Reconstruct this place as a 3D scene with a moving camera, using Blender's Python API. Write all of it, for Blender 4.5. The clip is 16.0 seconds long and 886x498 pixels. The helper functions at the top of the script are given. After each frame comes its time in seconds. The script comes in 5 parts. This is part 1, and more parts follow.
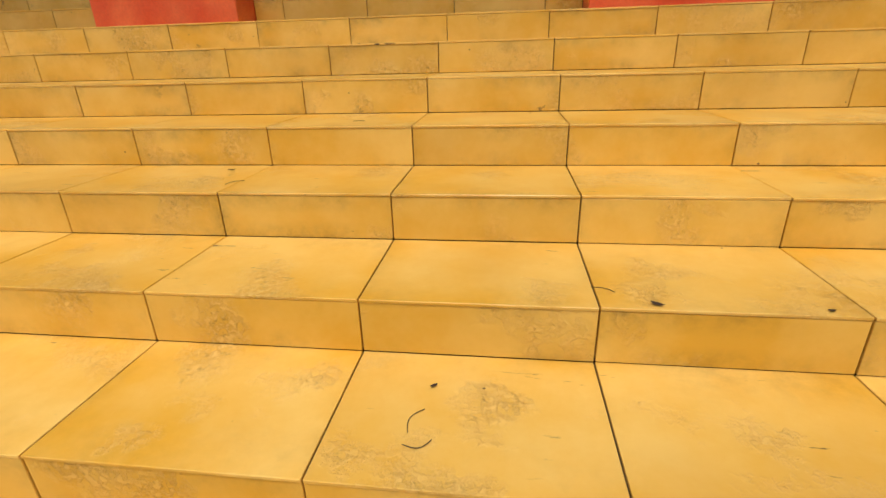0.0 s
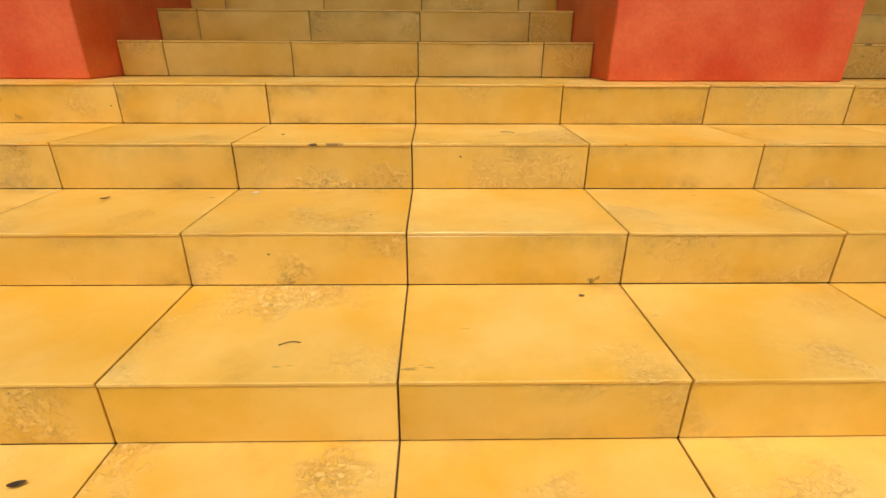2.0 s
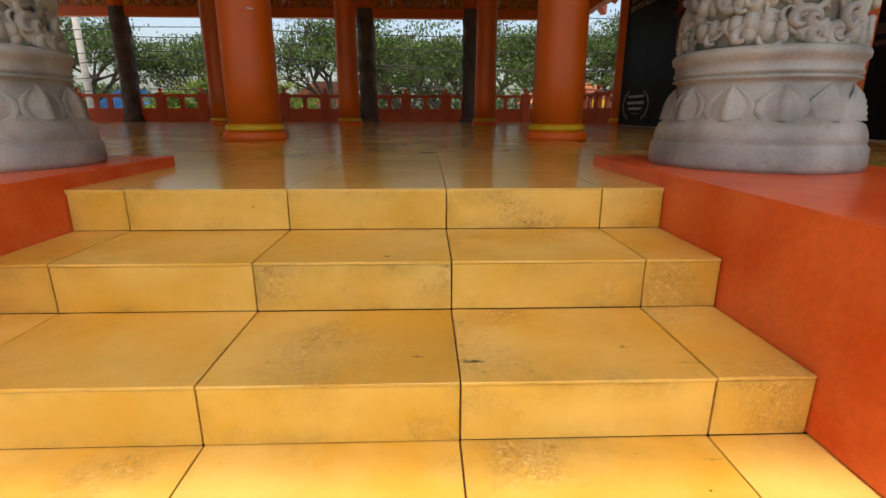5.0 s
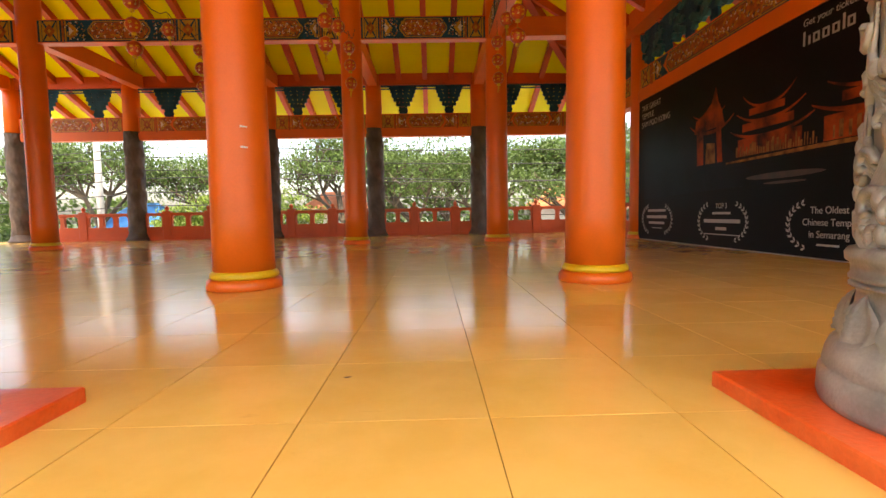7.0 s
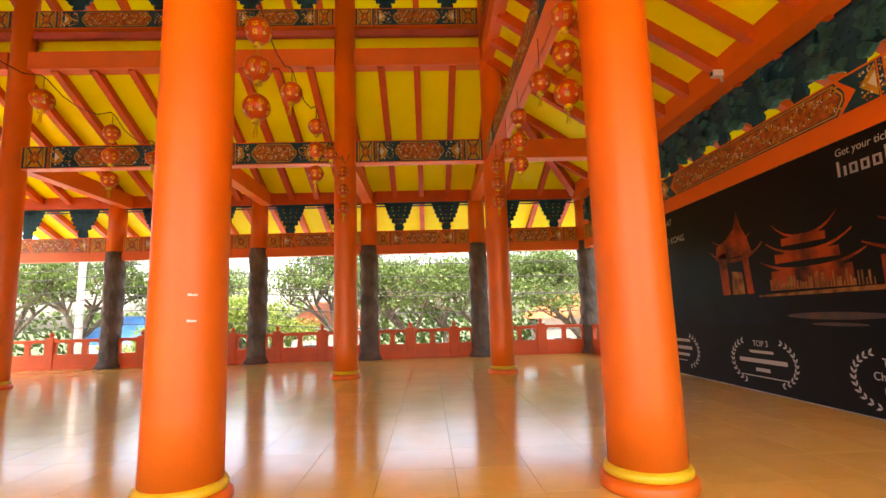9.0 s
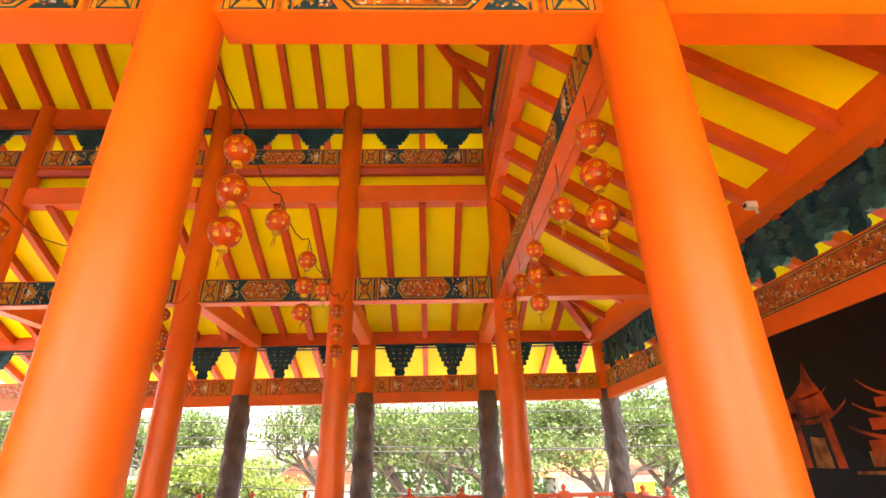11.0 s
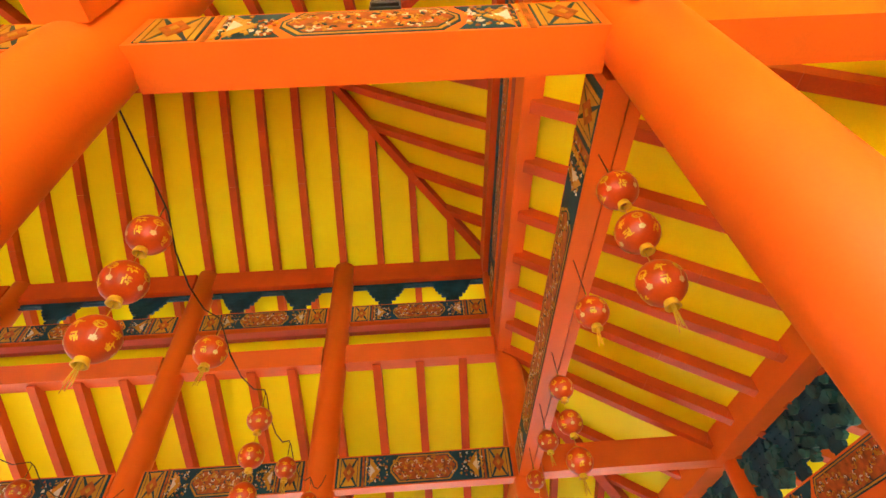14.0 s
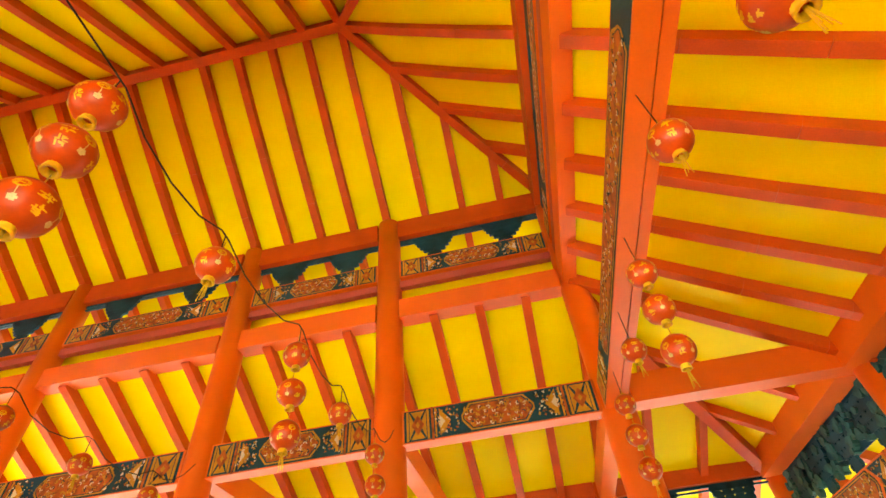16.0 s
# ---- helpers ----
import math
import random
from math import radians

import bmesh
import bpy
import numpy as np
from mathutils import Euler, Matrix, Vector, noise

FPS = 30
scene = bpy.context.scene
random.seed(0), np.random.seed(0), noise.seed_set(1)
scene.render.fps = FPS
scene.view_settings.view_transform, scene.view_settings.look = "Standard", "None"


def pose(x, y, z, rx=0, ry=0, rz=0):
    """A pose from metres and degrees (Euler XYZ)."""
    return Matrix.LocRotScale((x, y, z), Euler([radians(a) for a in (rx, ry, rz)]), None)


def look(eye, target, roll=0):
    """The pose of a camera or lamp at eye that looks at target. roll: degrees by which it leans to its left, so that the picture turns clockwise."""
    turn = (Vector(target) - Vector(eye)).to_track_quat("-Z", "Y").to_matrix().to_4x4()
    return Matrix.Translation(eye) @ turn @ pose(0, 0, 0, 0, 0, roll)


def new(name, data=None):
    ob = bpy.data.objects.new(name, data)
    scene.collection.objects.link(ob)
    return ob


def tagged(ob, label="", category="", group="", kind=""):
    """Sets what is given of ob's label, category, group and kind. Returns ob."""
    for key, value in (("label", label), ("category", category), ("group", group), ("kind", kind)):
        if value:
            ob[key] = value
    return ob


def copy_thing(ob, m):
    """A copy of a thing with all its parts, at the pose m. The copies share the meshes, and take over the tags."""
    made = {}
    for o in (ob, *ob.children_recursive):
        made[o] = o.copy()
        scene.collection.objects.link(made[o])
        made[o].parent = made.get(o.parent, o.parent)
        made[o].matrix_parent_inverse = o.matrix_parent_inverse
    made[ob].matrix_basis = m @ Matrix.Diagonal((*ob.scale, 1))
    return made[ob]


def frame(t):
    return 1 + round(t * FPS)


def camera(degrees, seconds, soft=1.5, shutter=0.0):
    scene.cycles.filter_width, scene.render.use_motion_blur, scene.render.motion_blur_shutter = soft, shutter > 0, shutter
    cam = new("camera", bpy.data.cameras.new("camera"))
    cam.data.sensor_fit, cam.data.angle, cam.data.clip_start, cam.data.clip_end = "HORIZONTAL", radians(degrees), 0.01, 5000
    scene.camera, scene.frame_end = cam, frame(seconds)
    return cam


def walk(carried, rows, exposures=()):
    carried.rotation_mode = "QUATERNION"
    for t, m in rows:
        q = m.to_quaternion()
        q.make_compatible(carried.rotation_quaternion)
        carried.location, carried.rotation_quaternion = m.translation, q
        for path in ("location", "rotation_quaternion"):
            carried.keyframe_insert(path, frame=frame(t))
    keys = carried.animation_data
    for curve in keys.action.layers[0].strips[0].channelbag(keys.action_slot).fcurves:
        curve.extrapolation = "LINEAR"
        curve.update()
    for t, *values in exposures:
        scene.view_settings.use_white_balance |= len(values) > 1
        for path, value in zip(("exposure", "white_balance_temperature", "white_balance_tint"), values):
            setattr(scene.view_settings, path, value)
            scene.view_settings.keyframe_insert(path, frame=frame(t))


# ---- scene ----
# Temple hall on a stepped terrace: x to the right, y into the hall, z = 0 on the hall floor.
cam = camera(84.9, 16.0)
PATH = [
    (0, (0.367, -4.452, -0.692), (0.118, -2.615, -1.442), -1.6),
    (0.5, (0.264, -4.109, -0.629), (0.112, -2.268, -1.396), -1.4),
    (1, (0.187, -3.828, -0.543), (0.166, -1.987, -1.325), 0.0),
    (1.5, (0.136, -3.574, -0.4), (0.164, -1.74, -1.198), 0.3),
    (2, (0.074, -3.343, -0.327), (0.111, -1.501, -1.107), 0.3),
    (2.5, (0.031, -3.087, -0.194), (0.117, -1.246, -0.971), 0.5),
    (3, (0.017, -2.818, -0.123), (0.127, -0.967, -0.872), 0.7),
    (3.5, (-0.007, -2.608, -0.031), (0.073, -0.741, -0.745), 0.4),
    (4, (-0.054, -2.337, 0.053), (0.029, -0.457, -0.625), 0.6),
    (4.5, (-0.072, -2.094, 0.12), (0.019, -0.195, -0.503), 0.8),
    (5, (-0.075, -1.829, 0.274), (-0.009, 0.096, -0.265), 0.1),
    (5.2, (-0.107, -1.725, 0.295), (-0.046, 0.21, -0.206), 0.0),
    (7.3, (-0.2, -0.73, 0.755), (-0.153, 1.267, 0.673), -1.2),
    (7.5, (-0.219, -0.624, 0.83), (-0.161, 1.375, 0.787), -1.2),
    (8, (-0.205, -0.408, 0.904), (-0.135, 1.59, 0.947), -1.6),
    (8.6, (-0.189, -0.154, 1.11), (-0.12, 1.838, 1.28), -1.7),
    (11, (-0.174, 1.05, 1.557), (-0.114, 2.875, 2.372), -1.4),
    (11.5, (-0.172, 1.255, 1.577), (-0.088, 3.013, 2.527), -2.1),
    (12, (-0.141, 1.494, 1.602), (-0.057, 3.172, 2.688), -2.9),
    (12.5, (-0.139, 1.732, 1.627), (-0.059, 3.322, 2.837), -3.6),
    (13, (-0.142, 2.002, 1.658), (-0.054, 3.506, 2.974), -4.2),
    (13.5, (-0.083, 2.244, 1.669), (0.002, 3.672, 3.067), -4.6),
    (14, (-0.012, 2.508, 1.674), (0.047, 3.893, 3.115), -5.0),
    (14.5, (0.018, 2.786, 1.666), (0.048, 4.132, 3.145), -6.3),
    (15, (0.084, 3.084, 1.648), (0.076, 4.431, 3.127), -7.1),
    (15.5, (0.09, 3.373, 1.664), (0.037, 4.741, 3.122), -7.2),
    (16, (0.05, 3.649, 1.616), (-0.131, 5.053, 3.029), -6.4),
]
walk(cam, [(t, look(eye, at, roll)) for t, eye, at, roll in PATH],
     exposures=[(0, -0.1, 7000, 11), (1.5, 0.05, 7000, 11), (3.5, 0.35, 7000, 11), (4.3, 0.6, 7000, 10), (5.2, 0.98, 7100, 10), (7.3, 2.75, 7700, 12), (8.6, 3.12, 7700, 14),
                (11.0, 3.75, 7300, 22), (13.0, 3.8, 6500, 17), (14.5, 3.98, 6600, 8), (16.0, 4.3, 7000, 0)])

# ---- light ----
world = bpy.data.worlds.new("sky")
scene.world = world
world.use_nodes = True
wn = world.node_tree
sky = wn.nodes.new("ShaderNodeTexSky")
sky.sky_type, sky.sun_disc = "NISHITA", False
sky.sun_elevation, sky.sun_rotation = radians(70.7), radians(180)
sky.air_density, sky.dust_density, sky.ozone_density = 1.0, 4.0, 1.0
wn.nodes["Background"].inputs[1].default_value = 0.15
wn.links.new(sky.outputs[0], wn.nodes["Background"].inputs[0])
sun = new("sun", bpy.data.lights.new("sun", "SUN"))
sun.data.energy, sun.data.angle, sun.data.color = 1.5, radians(1.8), (1.0, 0.93, 0.82)
sun.matrix_world = look((0, -7, 20), (0, 0, 0))


# ---- materials ----
def mat(name, color, rough=0.5, metal=0.0, vary=0.12, scale=6.0, bump=0.15, fine=60.0, dark=None, spots=0.0, per_piece=0.0, coat=0.0, soft=0.35, spec=0.5):
    """Paint, stone, wood: base colour with two scales of variation, and fine relief."""
    m = bpy.data.materials.new(name)
    m.use_nodes = True
    nt = m.node_tree
    b = nt.nodes["Principled BSDF"]
    b.inputs["Roughness"].default_value, b.inputs["Metallic"].default_value = rough, metal
    b.inputs["Coat Weight"].default_value = coat
    b.inputs["Specular IOR Level"].default_value = spec
    geo = nt.nodes.new("ShaderNodeNewGeometry")
    n1, n2 = nt.nodes.new("ShaderNodeTexNoise"), nt.nodes.new("ShaderNodeTexNoise")
    n1.inputs["Scale"].default_value, n1.inputs["Detail"].default_value = scale * 0.35, 6
    n2.inputs["Scale"].default_value, n2.inputs["Detail"].default_value = fine, 4
    for n in (n1, n2):
        nt.links.new(geo.outputs["Position"], n.inputs["Vector"])
    ramp = nt.nodes.new("ShaderNodeValToRGB")
    c = Vector(color)
    d = Vector(dark) if dark else c * (1 - 2.2 * vary)
    ramp.color_ramp.elements[0].position, ramp.color_ramp.elements[1].position = 0.3, 0.62
    ramp.color_ramp.elements[0].color, ramp.color_ramp.elements[1].color = (*d, 1), (*c, 1)
    nt.links.new(n1.outputs["Fac"], ramp.inputs[0])
    out = ramp.outputs[0]
    mix = nt.nodes.new("ShaderNodeMix")
    mix.data_type, mix.blend_type = "RGBA", "MULTIPLY"
    mix.inputs[0].default_value = soft
    nt.links.new(out, mix.inputs[6])
    r2 = nt.nodes.new("ShaderNodeValToRGB")
    r2.color_ramp.elements[0].position, r2.color_ramp.elements[1].position = 0.35, 0.65
    r2.color_ramp.elements[0].color = (0.72, 0.7, 0.66, 1)
    nt.links.new(n2.outputs["Fac"], r2.inputs[0])
    nt.links.new(r2.outputs[0], mix.inputs[7])
    out = mix.outputs[2]
    if spots:
        n3 = nt.nodes.new("ShaderNodeTexNoise")
        n3.inputs["Scale"].default_value, n3.inputs["Detail"].default_value, n3.inputs["Roughness"].default_value = 2.6, 12, 0.72
        nt.links.new(geo.outputs["Position"], n3.inputs["Vector"])
        r3 = nt.nodes.new("ShaderNodeValToRGB")
        r3.color_ramp.elements[0].position, r3.color_ramp.elements[1].position = 0.56, 0.72
        r3.color_ramp.elements[0].color, r3.color_ramp.elements[1].color = (0, 0, 0, 1), (spots, spots, spots, 1)
        nt.links.new(n3.outputs["Fac"], r3.inputs[0])
        m3 = nt.nodes.new("ShaderNodeMix")
        m3.data_type = "RGBA"
        nt.links.new(r3.outputs[0], m3.inputs[0])
        nt.links.new(out, m3.inputs[6])
        m3.inputs[7].default_value = (*(c * 0.42), 1)
        out = m3.outputs[2]
    if per_piece:
        info = nt.nodes.new("ShaderNodeObjectInfo")
        hsv = nt.nodes.new("ShaderNodeHueSaturation")
        mr = nt.nodes.new("ShaderNodeMapRange")
        mr.inputs[3].default_value, mr.inputs[4].default_value = 1 - per_piece, 1 + per_piece
        nt.links.new(info.outputs["Random"], mr.inputs[0])
        nt.links.new(mr.outputs[0], hsv.inputs["Value"])
        nt.links.new(out, hsv.inputs["Color"])
        out = hsv.outputs[0]
    nt.links.new(out, b.inputs["Base Color"])
    if bump:
        bp = nt.nodes.new("ShaderNodeBump")
        bp.inputs["Strength"].default_value, bp.inputs["Distance"].default_value = bump, 0.01
        nt.links.new(n2.outputs["Fac"], bp.inputs["Height"])
        nt.links.new(bp.outputs[0], b.inputs["Normal"])
    return m


def tile_material(name, light, deep, rough, wear, gloss_bump, rough_range=0.3, grime=0.0, grime_axis=1, cloud=(0.36, 0.64)):
    """Glazed stone tile: cloudy colour, worn porous patches, dark scuffs and specks; each tile has its own piece of the pattern."""
    m = bpy.data.materials.new(name)
    m.use_nodes = True
    nt = m.node_tree
    L, N = nt.links.new, nt.nodes.new
    b = nt.nodes["Principled BSDF"]
    geo, info = N("ShaderNodeNewGeometry"), N("ShaderNodeObjectInfo")
    shift = N("ShaderNodeVectorMath")
    shift.operation = "MULTIPLY_ADD"
    comb = N("ShaderNodeCombineXYZ")
    for k in range(3):
        L(info.outputs["Random"], comb.inputs[k])
    L(comb.outputs[0], shift.inputs[0])
    shift.inputs[1].default_value = (17.0, 9.0, 5.0)
    L(geo.outputs["Position"], shift.inputs[2])

    def tex(scale, detail, r=0.55, stretch=None):
        n = N("ShaderNodeTexNoise")
        n.inputs["Scale"].default_value, n.inputs["Detail"].default_value, n.inputs["Roughness"].default_value = scale, detail, r
        if stretch:
            mp = N("ShaderNodeMapping")
            mp.inputs["Scale"].default_value = stretch
            mp.inputs["Rotation"].default_value = (0.2, 0.3, 0.9)
            L(shift.outputs[0], mp.inputs["Vector"])
            L(mp.outputs[0], n.inputs["Vector"])
        else:
            L(shift.outputs[0], n.inputs["Vector"])
        return n.outputs["Fac"]

    def ramp(x, p0, p1, c0=(0, 0, 0, 1), c1=(1, 1, 1, 1)):
        r = N("ShaderNodeValToRGB")
        r.color_ramp.elements[0].position, r.color_ramp.elements[1].position = p0, p1
        r.color_ramp.elements[0].color, r.color_ramp.elements[1].color = c0, c1
        L(x, r.inputs[0])
        return r.outputs[0]

    def mix(fac, a, c, how="MIX"):
        x = N("ShaderNodeMix")
        x.data_type, x.blend_type = "RGBA", how
        if isinstance(fac, float):
            x.inputs[0].default_value = fac
        else:
            L(fac, x.inputs[0])
        L(a, x.inputs[6])
        if isinstance(c, tuple):
            x.inputs[7].default_value = c
        else:
            L(c, x.inputs[7])
        return x.outputs[2]

    def times(a, c):
        x = N("ShaderNodeMath")
        x.operation = "MULTIPLY"
        L(a, x.inputs[0])
        if isinstance(c, float):
            x.inputs[1].default_value = c
        else:
            L(c, x.inputs[1])
        return x.outputs[0]

    col = ramp(tex(2.6, 7, 0.62), cloud[0], cloud[1], (*deep, 1), (*light, 1))
    patch = ramp(tex(2.3, 5, 0.6), 0.54, 0.66)
    pores = ramp(tex(60, 5, 0.7), 0.46, 0.56)
    worn = times(patch, pores)
    col = mix(times(worn, 0.55 * wear), col, (min(1, light[0] * 1.08), min(1, light[1] * 1.1), light[2] * 1.25, 1))
    dirt = times(times(patch, ramp(tex(38, 6, 0.75), 0.55, 0.68)), 0.5 * wear)
    col = mix(dirt, col, (deep[0] * 0.42, deep[1] * 0.36, deep[2] * 0.3, 1))
    scuff = times(ramp(tex(5.0, 5, 0.65, (1, 5.5, 1)), 0.665, 0.70), ramp(tex(2.0, 2), 0.48, 0.6))
    col = mix(times(scuff, 0.7 * wear), col, (0.12, 0.07, 0.02, 1))
    stain = ramp(tex(0.9, 3), 0.52, 0.75)
    col = mix(times(stain, 0.28 * wear), col, (deep[0] * 0.6, deep[1] * 0.55, deep[2] * 0.6, 1))
    vor = N("ShaderNodeTexVoronoi")
    vor.inputs["Scale"].default_value = 6.5
    L(shift.outputs[0], vor.inputs["Vector"])
    speck = ramp(vor.outputs["Distance"], 0.022, 0.03, (1, 1, 1, 1), (0, 0, 0, 1))
    col = mix(times(speck, 0.6 * wear), col, (0.10, 0.05, 0.015, 1))
    if grime:
        # dark grime that creeps in from the tile's edges in uneven tongues
        co, sep = N("ShaderNodeTexCoord"), N("ShaderNodeSeparateXYZ")
        L(co.outputs["Generated"], sep.inputs[0])
        def edge(axis, width):
            d, f = N("ShaderNodeMath"), N("ShaderNodeMapRange")
            d.operation = "PINGPONG"
            d.inputs[1].default_value = 0.5
            L(sep.outputs[axis], d.inputs[0])
            f.inputs[1].default_value, f.inputs[2].default_value, f.inputs[3].default_value, f.inputs[4].default_value = 0.0, width, 1.0, 0.0
            L(d.outputs[0], f.inputs[0])
            return f.outputs[0]
        big = N("ShaderNodeMath")
        big.operation = "MAXIMUM"
        L(edge(0, 0.09), big.inputs[0])
        L(edge(grime_axis, 0.42), big.inputs[1])
        smear = times(times(big.outputs[0], ramp(tex(3.4, 6, 0.62), 0.45, 0.68)), ramp(tex(24, 5, 0.7), 0.25, 0.62))
        col = mix(times(smear, grime), col, (0.20, 0.115, 0.02, 1))
    hsv, mr = N("ShaderNodeHueSaturation"), N("ShaderNodeMapRange")
    mr.inputs[3].default_value, mr.inputs[4].default_value = 0.94, 1.05
    L(info.outputs["Random"], mr.inputs[0])
    L(mr.outputs[0], hsv.inputs["Value"])
    L(col, hsv.inputs["Color"])
    L(hsv.outputs[0], b.inputs["Base Color"])
    rr = N("ShaderNodeMapRange")
    rr.inputs[3].default_value, rr.inputs[4].default_value = rough, min(1.0, rough + rough_range)
    L(patch, rr.inputs[0])
    L(rr.outputs[0], b.inputs["Roughness"])
    bp = N("ShaderNodeBump")
    bp.inputs["Strength"].default_value, bp.inputs["Distance"].default_value = gloss_bump, 0.006
    L(worn, bp.inputs["Height"])
    L(bp.outputs[0], b.inputs["Normal"])
    return m


TILE = tile_material("cream_tile", (0.87, 0.58, 0.155), (0.78, 0.43, 0.05), 0.34, 1.5, 0.7, grime=0.35)
RISER_TILE = tile_material("riser_tile", (0.85, 0.55, 0.125), (0.74, 0.41, 0.045), 0.36, 1.5, 0.7, grime=0.55, grime_axis=2)
FLOOR_TILE = tile_material("floor_tile", (0.80, 0.50, 0.13), (0.74, 0.45, 0.10), 0.15, 0.14, 0.0, 0.04)
GROUT = mat("dark_grout", (0.13, 0.08, 0.03), 0.9, bump=0.3)
RED = mat("orange_red_paint", (0.82, 0.155, 0.012), 0.42, vary=0.05, scale=5, bump=0.06, fine=55, soft=0.15)
RED_WORN = mat("worn_red_paint", (0.83, 0.155, 0.040), 0.38, vary=0.12, scale=11, bump=0.15, dark=(0.70, 0.065, 0.006), spots=0.22, coat=0.15)
RAFTER = mat("rafter_paint", (0.64, 0.095, 0.012), 0.5, vary=0.1, scale=5, bump=0.05, spec=0.35)
YELLOW = mat("yellow_board", (0.93, 0.92, 0.003), 0.6, vary=0.03, scale=3, bump=0.03, soft=0.12, spec=0.2)
YELLOW_RING = mat("yellow_ring_paint", (0.85, 0.55, 0.02), 0.5, vary=0.1)
STONE = mat("grey_stone", (0.45, 0.44, 0.395), 0.42, vary=0.25, scale=12, bump=0.25, fine=90, spots=0.25)
DARK_STONE = mat("dark_brown_stone", (0.13, 0.10, 0.085), 0.7, vary=0.25, scale=8, bump=0.3)
TEAL = mat("dark_teal_paint", (0.012, 0.078, 0.13), 0.5, spec=0.2, vary=0.25, scale=9)
# lightened copy of the teal: the light on raised scrolls is in its colour
TEAL_LIT = mat("lightened_teal", (0.035, 0.15, 0.17), 0.5, vary=0.3, scale=16, spec=0.25)
GOLD = mat("gold_paint", (0.62, 0.33, 0.025), 0.4, vary=0.15, scale=12)
WHITE = mat("white_paint", (0.8, 0.78, 0.72), 0.5, vary=0.06)
PINK = mat("rose_paint", (0.50, 0.09, 0.07), 0.5, vary=0.08)
ROOF_COVER = mat("dark_roof_tile", (0.09, 0.05, 0.04), 0.7, vary=0.2, scale=6)
BLACK = mat("black_metal", (0.015, 0.015, 0.016), 0.4, vary=0.1)
BANNER = mat("black_banner_print", (0.004, 0.003, 0.0035), 0.5, spec=0.15, vary=0.1, bump=0.0)
CONCRETE = mat("grey_concrete", (0.55, 0.53, 0.49), 0.85, vary=0.15)
GRASS = mat("grass_ground", (0.07, 0.10, 0.03), 0.9, vary=0.3)
BARK = mat("bark", (0.10, 0.075, 0.05), 0.9, vary=0.25, bump=0.5)


# ---- building helpers ----
def mesh_of(bm, name, material, smooth=False):
    bm.normal_update()
    me = bpy.data.meshes.new(name)
    bm.to_mesh(me)
    bm.free()
    me.materials.append(material)
    if smooth:
        for p in me.polygons:
            p.use_smooth = True
    return me


def part(name, bm, material, parent=None, label="", smooth=False):
    ob = new(name, mesh_of(bm, name, material, smooth))
    if parent:
        ob.parent = parent
    if label:
        ob["label"] = label
    return ob


def empty(name, at=(0, 0, 0), label="", category="", group="", kind=""):
    ob = new(name)
    ob.empty_display_size = 0.1
    ob.matrix_world = pose(*at)
    return tagged(ob, label, category, group, kind)


def box(bm, x0, x1, y0, y1, z0, z1, bevel=0.0):
    v = [bm.verts.new((x, y, z)) for x in (x0, x1) for y in (y0, y1) for z in (z0, z1)]
    fs = [bm.faces.new([v[i] for i in q]) for q in ((0, 1, 3, 2), (4, 6, 7, 5), (0, 4, 5, 1), (2, 3, 7, 6), (0, 2, 6, 4), (1, 5, 7, 3))]
    if bevel:
        bmesh.ops.bevel(bm, geom=list({e for f in fs for e in f.edges}), offset=bevel, segments=1, affect="EDGES", profile=0.5)
    return bm


def boxes(*dims, bevel=0.0):
    bm = bmesh.new()
    for d in dims:
        box(bm, *d, bevel=bevel)
    return bm


def bar(bm, p, q, w, h, up=(0, 0, 1)):
    """A bar of width w and height h whose top middle line runs from p to q."""
    p, q = Vector(p), Vector(q)
    d = (q - p).normalized()
    s = d.cross(Vector(up)).normalized() * (w / 2)
    u = s.cross(d).normalized() * h
    v = [bm.verts.new(a + b + c) for a in (p, q) for b in (-s, s) for c in (-u, Vector())]
    for k in ((0, 1, 3, 2), (4, 6, 7, 5), (0, 4, 5, 1), (2, 3, 7, 6), (0, 2, 6, 4), (1, 5, 7, 3)):
        bm.faces.new([v[i] for i in k])
    return bm


def lathe(profile, seg=40, bm=None, at=(0, 0)):
    bm = bm or bmesh.new()
    rings = [[bm.verts.new((at[0] + r * math.cos(2 * math.pi * k / seg), at[1] + r * math.sin(2 * math.pi * k / seg), z)) for k in range(seg)] for r, z in profile]
    for a, b in zip(rings, rings[1:]):
        for k in range(seg):
            bm.faces.new((a[k], a[(k + 1) % seg], b[(k + 1) % seg], b[k]))
    bm.faces.new(rings[-1])
    bm.faces.new(rings[0][::-1])
    return bm


def prism(bm, pts, o, u, v, n, depth):
    """A flat shape with corners pts (u, v) on the plane o, u, v, standing proud by depth along n."""
    o, u, v, n = Vector(o), Vector(u), Vector(v), Vector(n)
    a = [bm.verts.new(o + u * x + v * y) for x, y in pts]
    b = [bm.verts.new(o + u * x + v * y + n * depth) for x, y in pts]
    f = bm.faces.new(b)
    for i in range(len(pts)):
        j = (i + 1) % len(pts)
        bm.faces.new((a[i], a[j], b[j], b[i]))
    return f


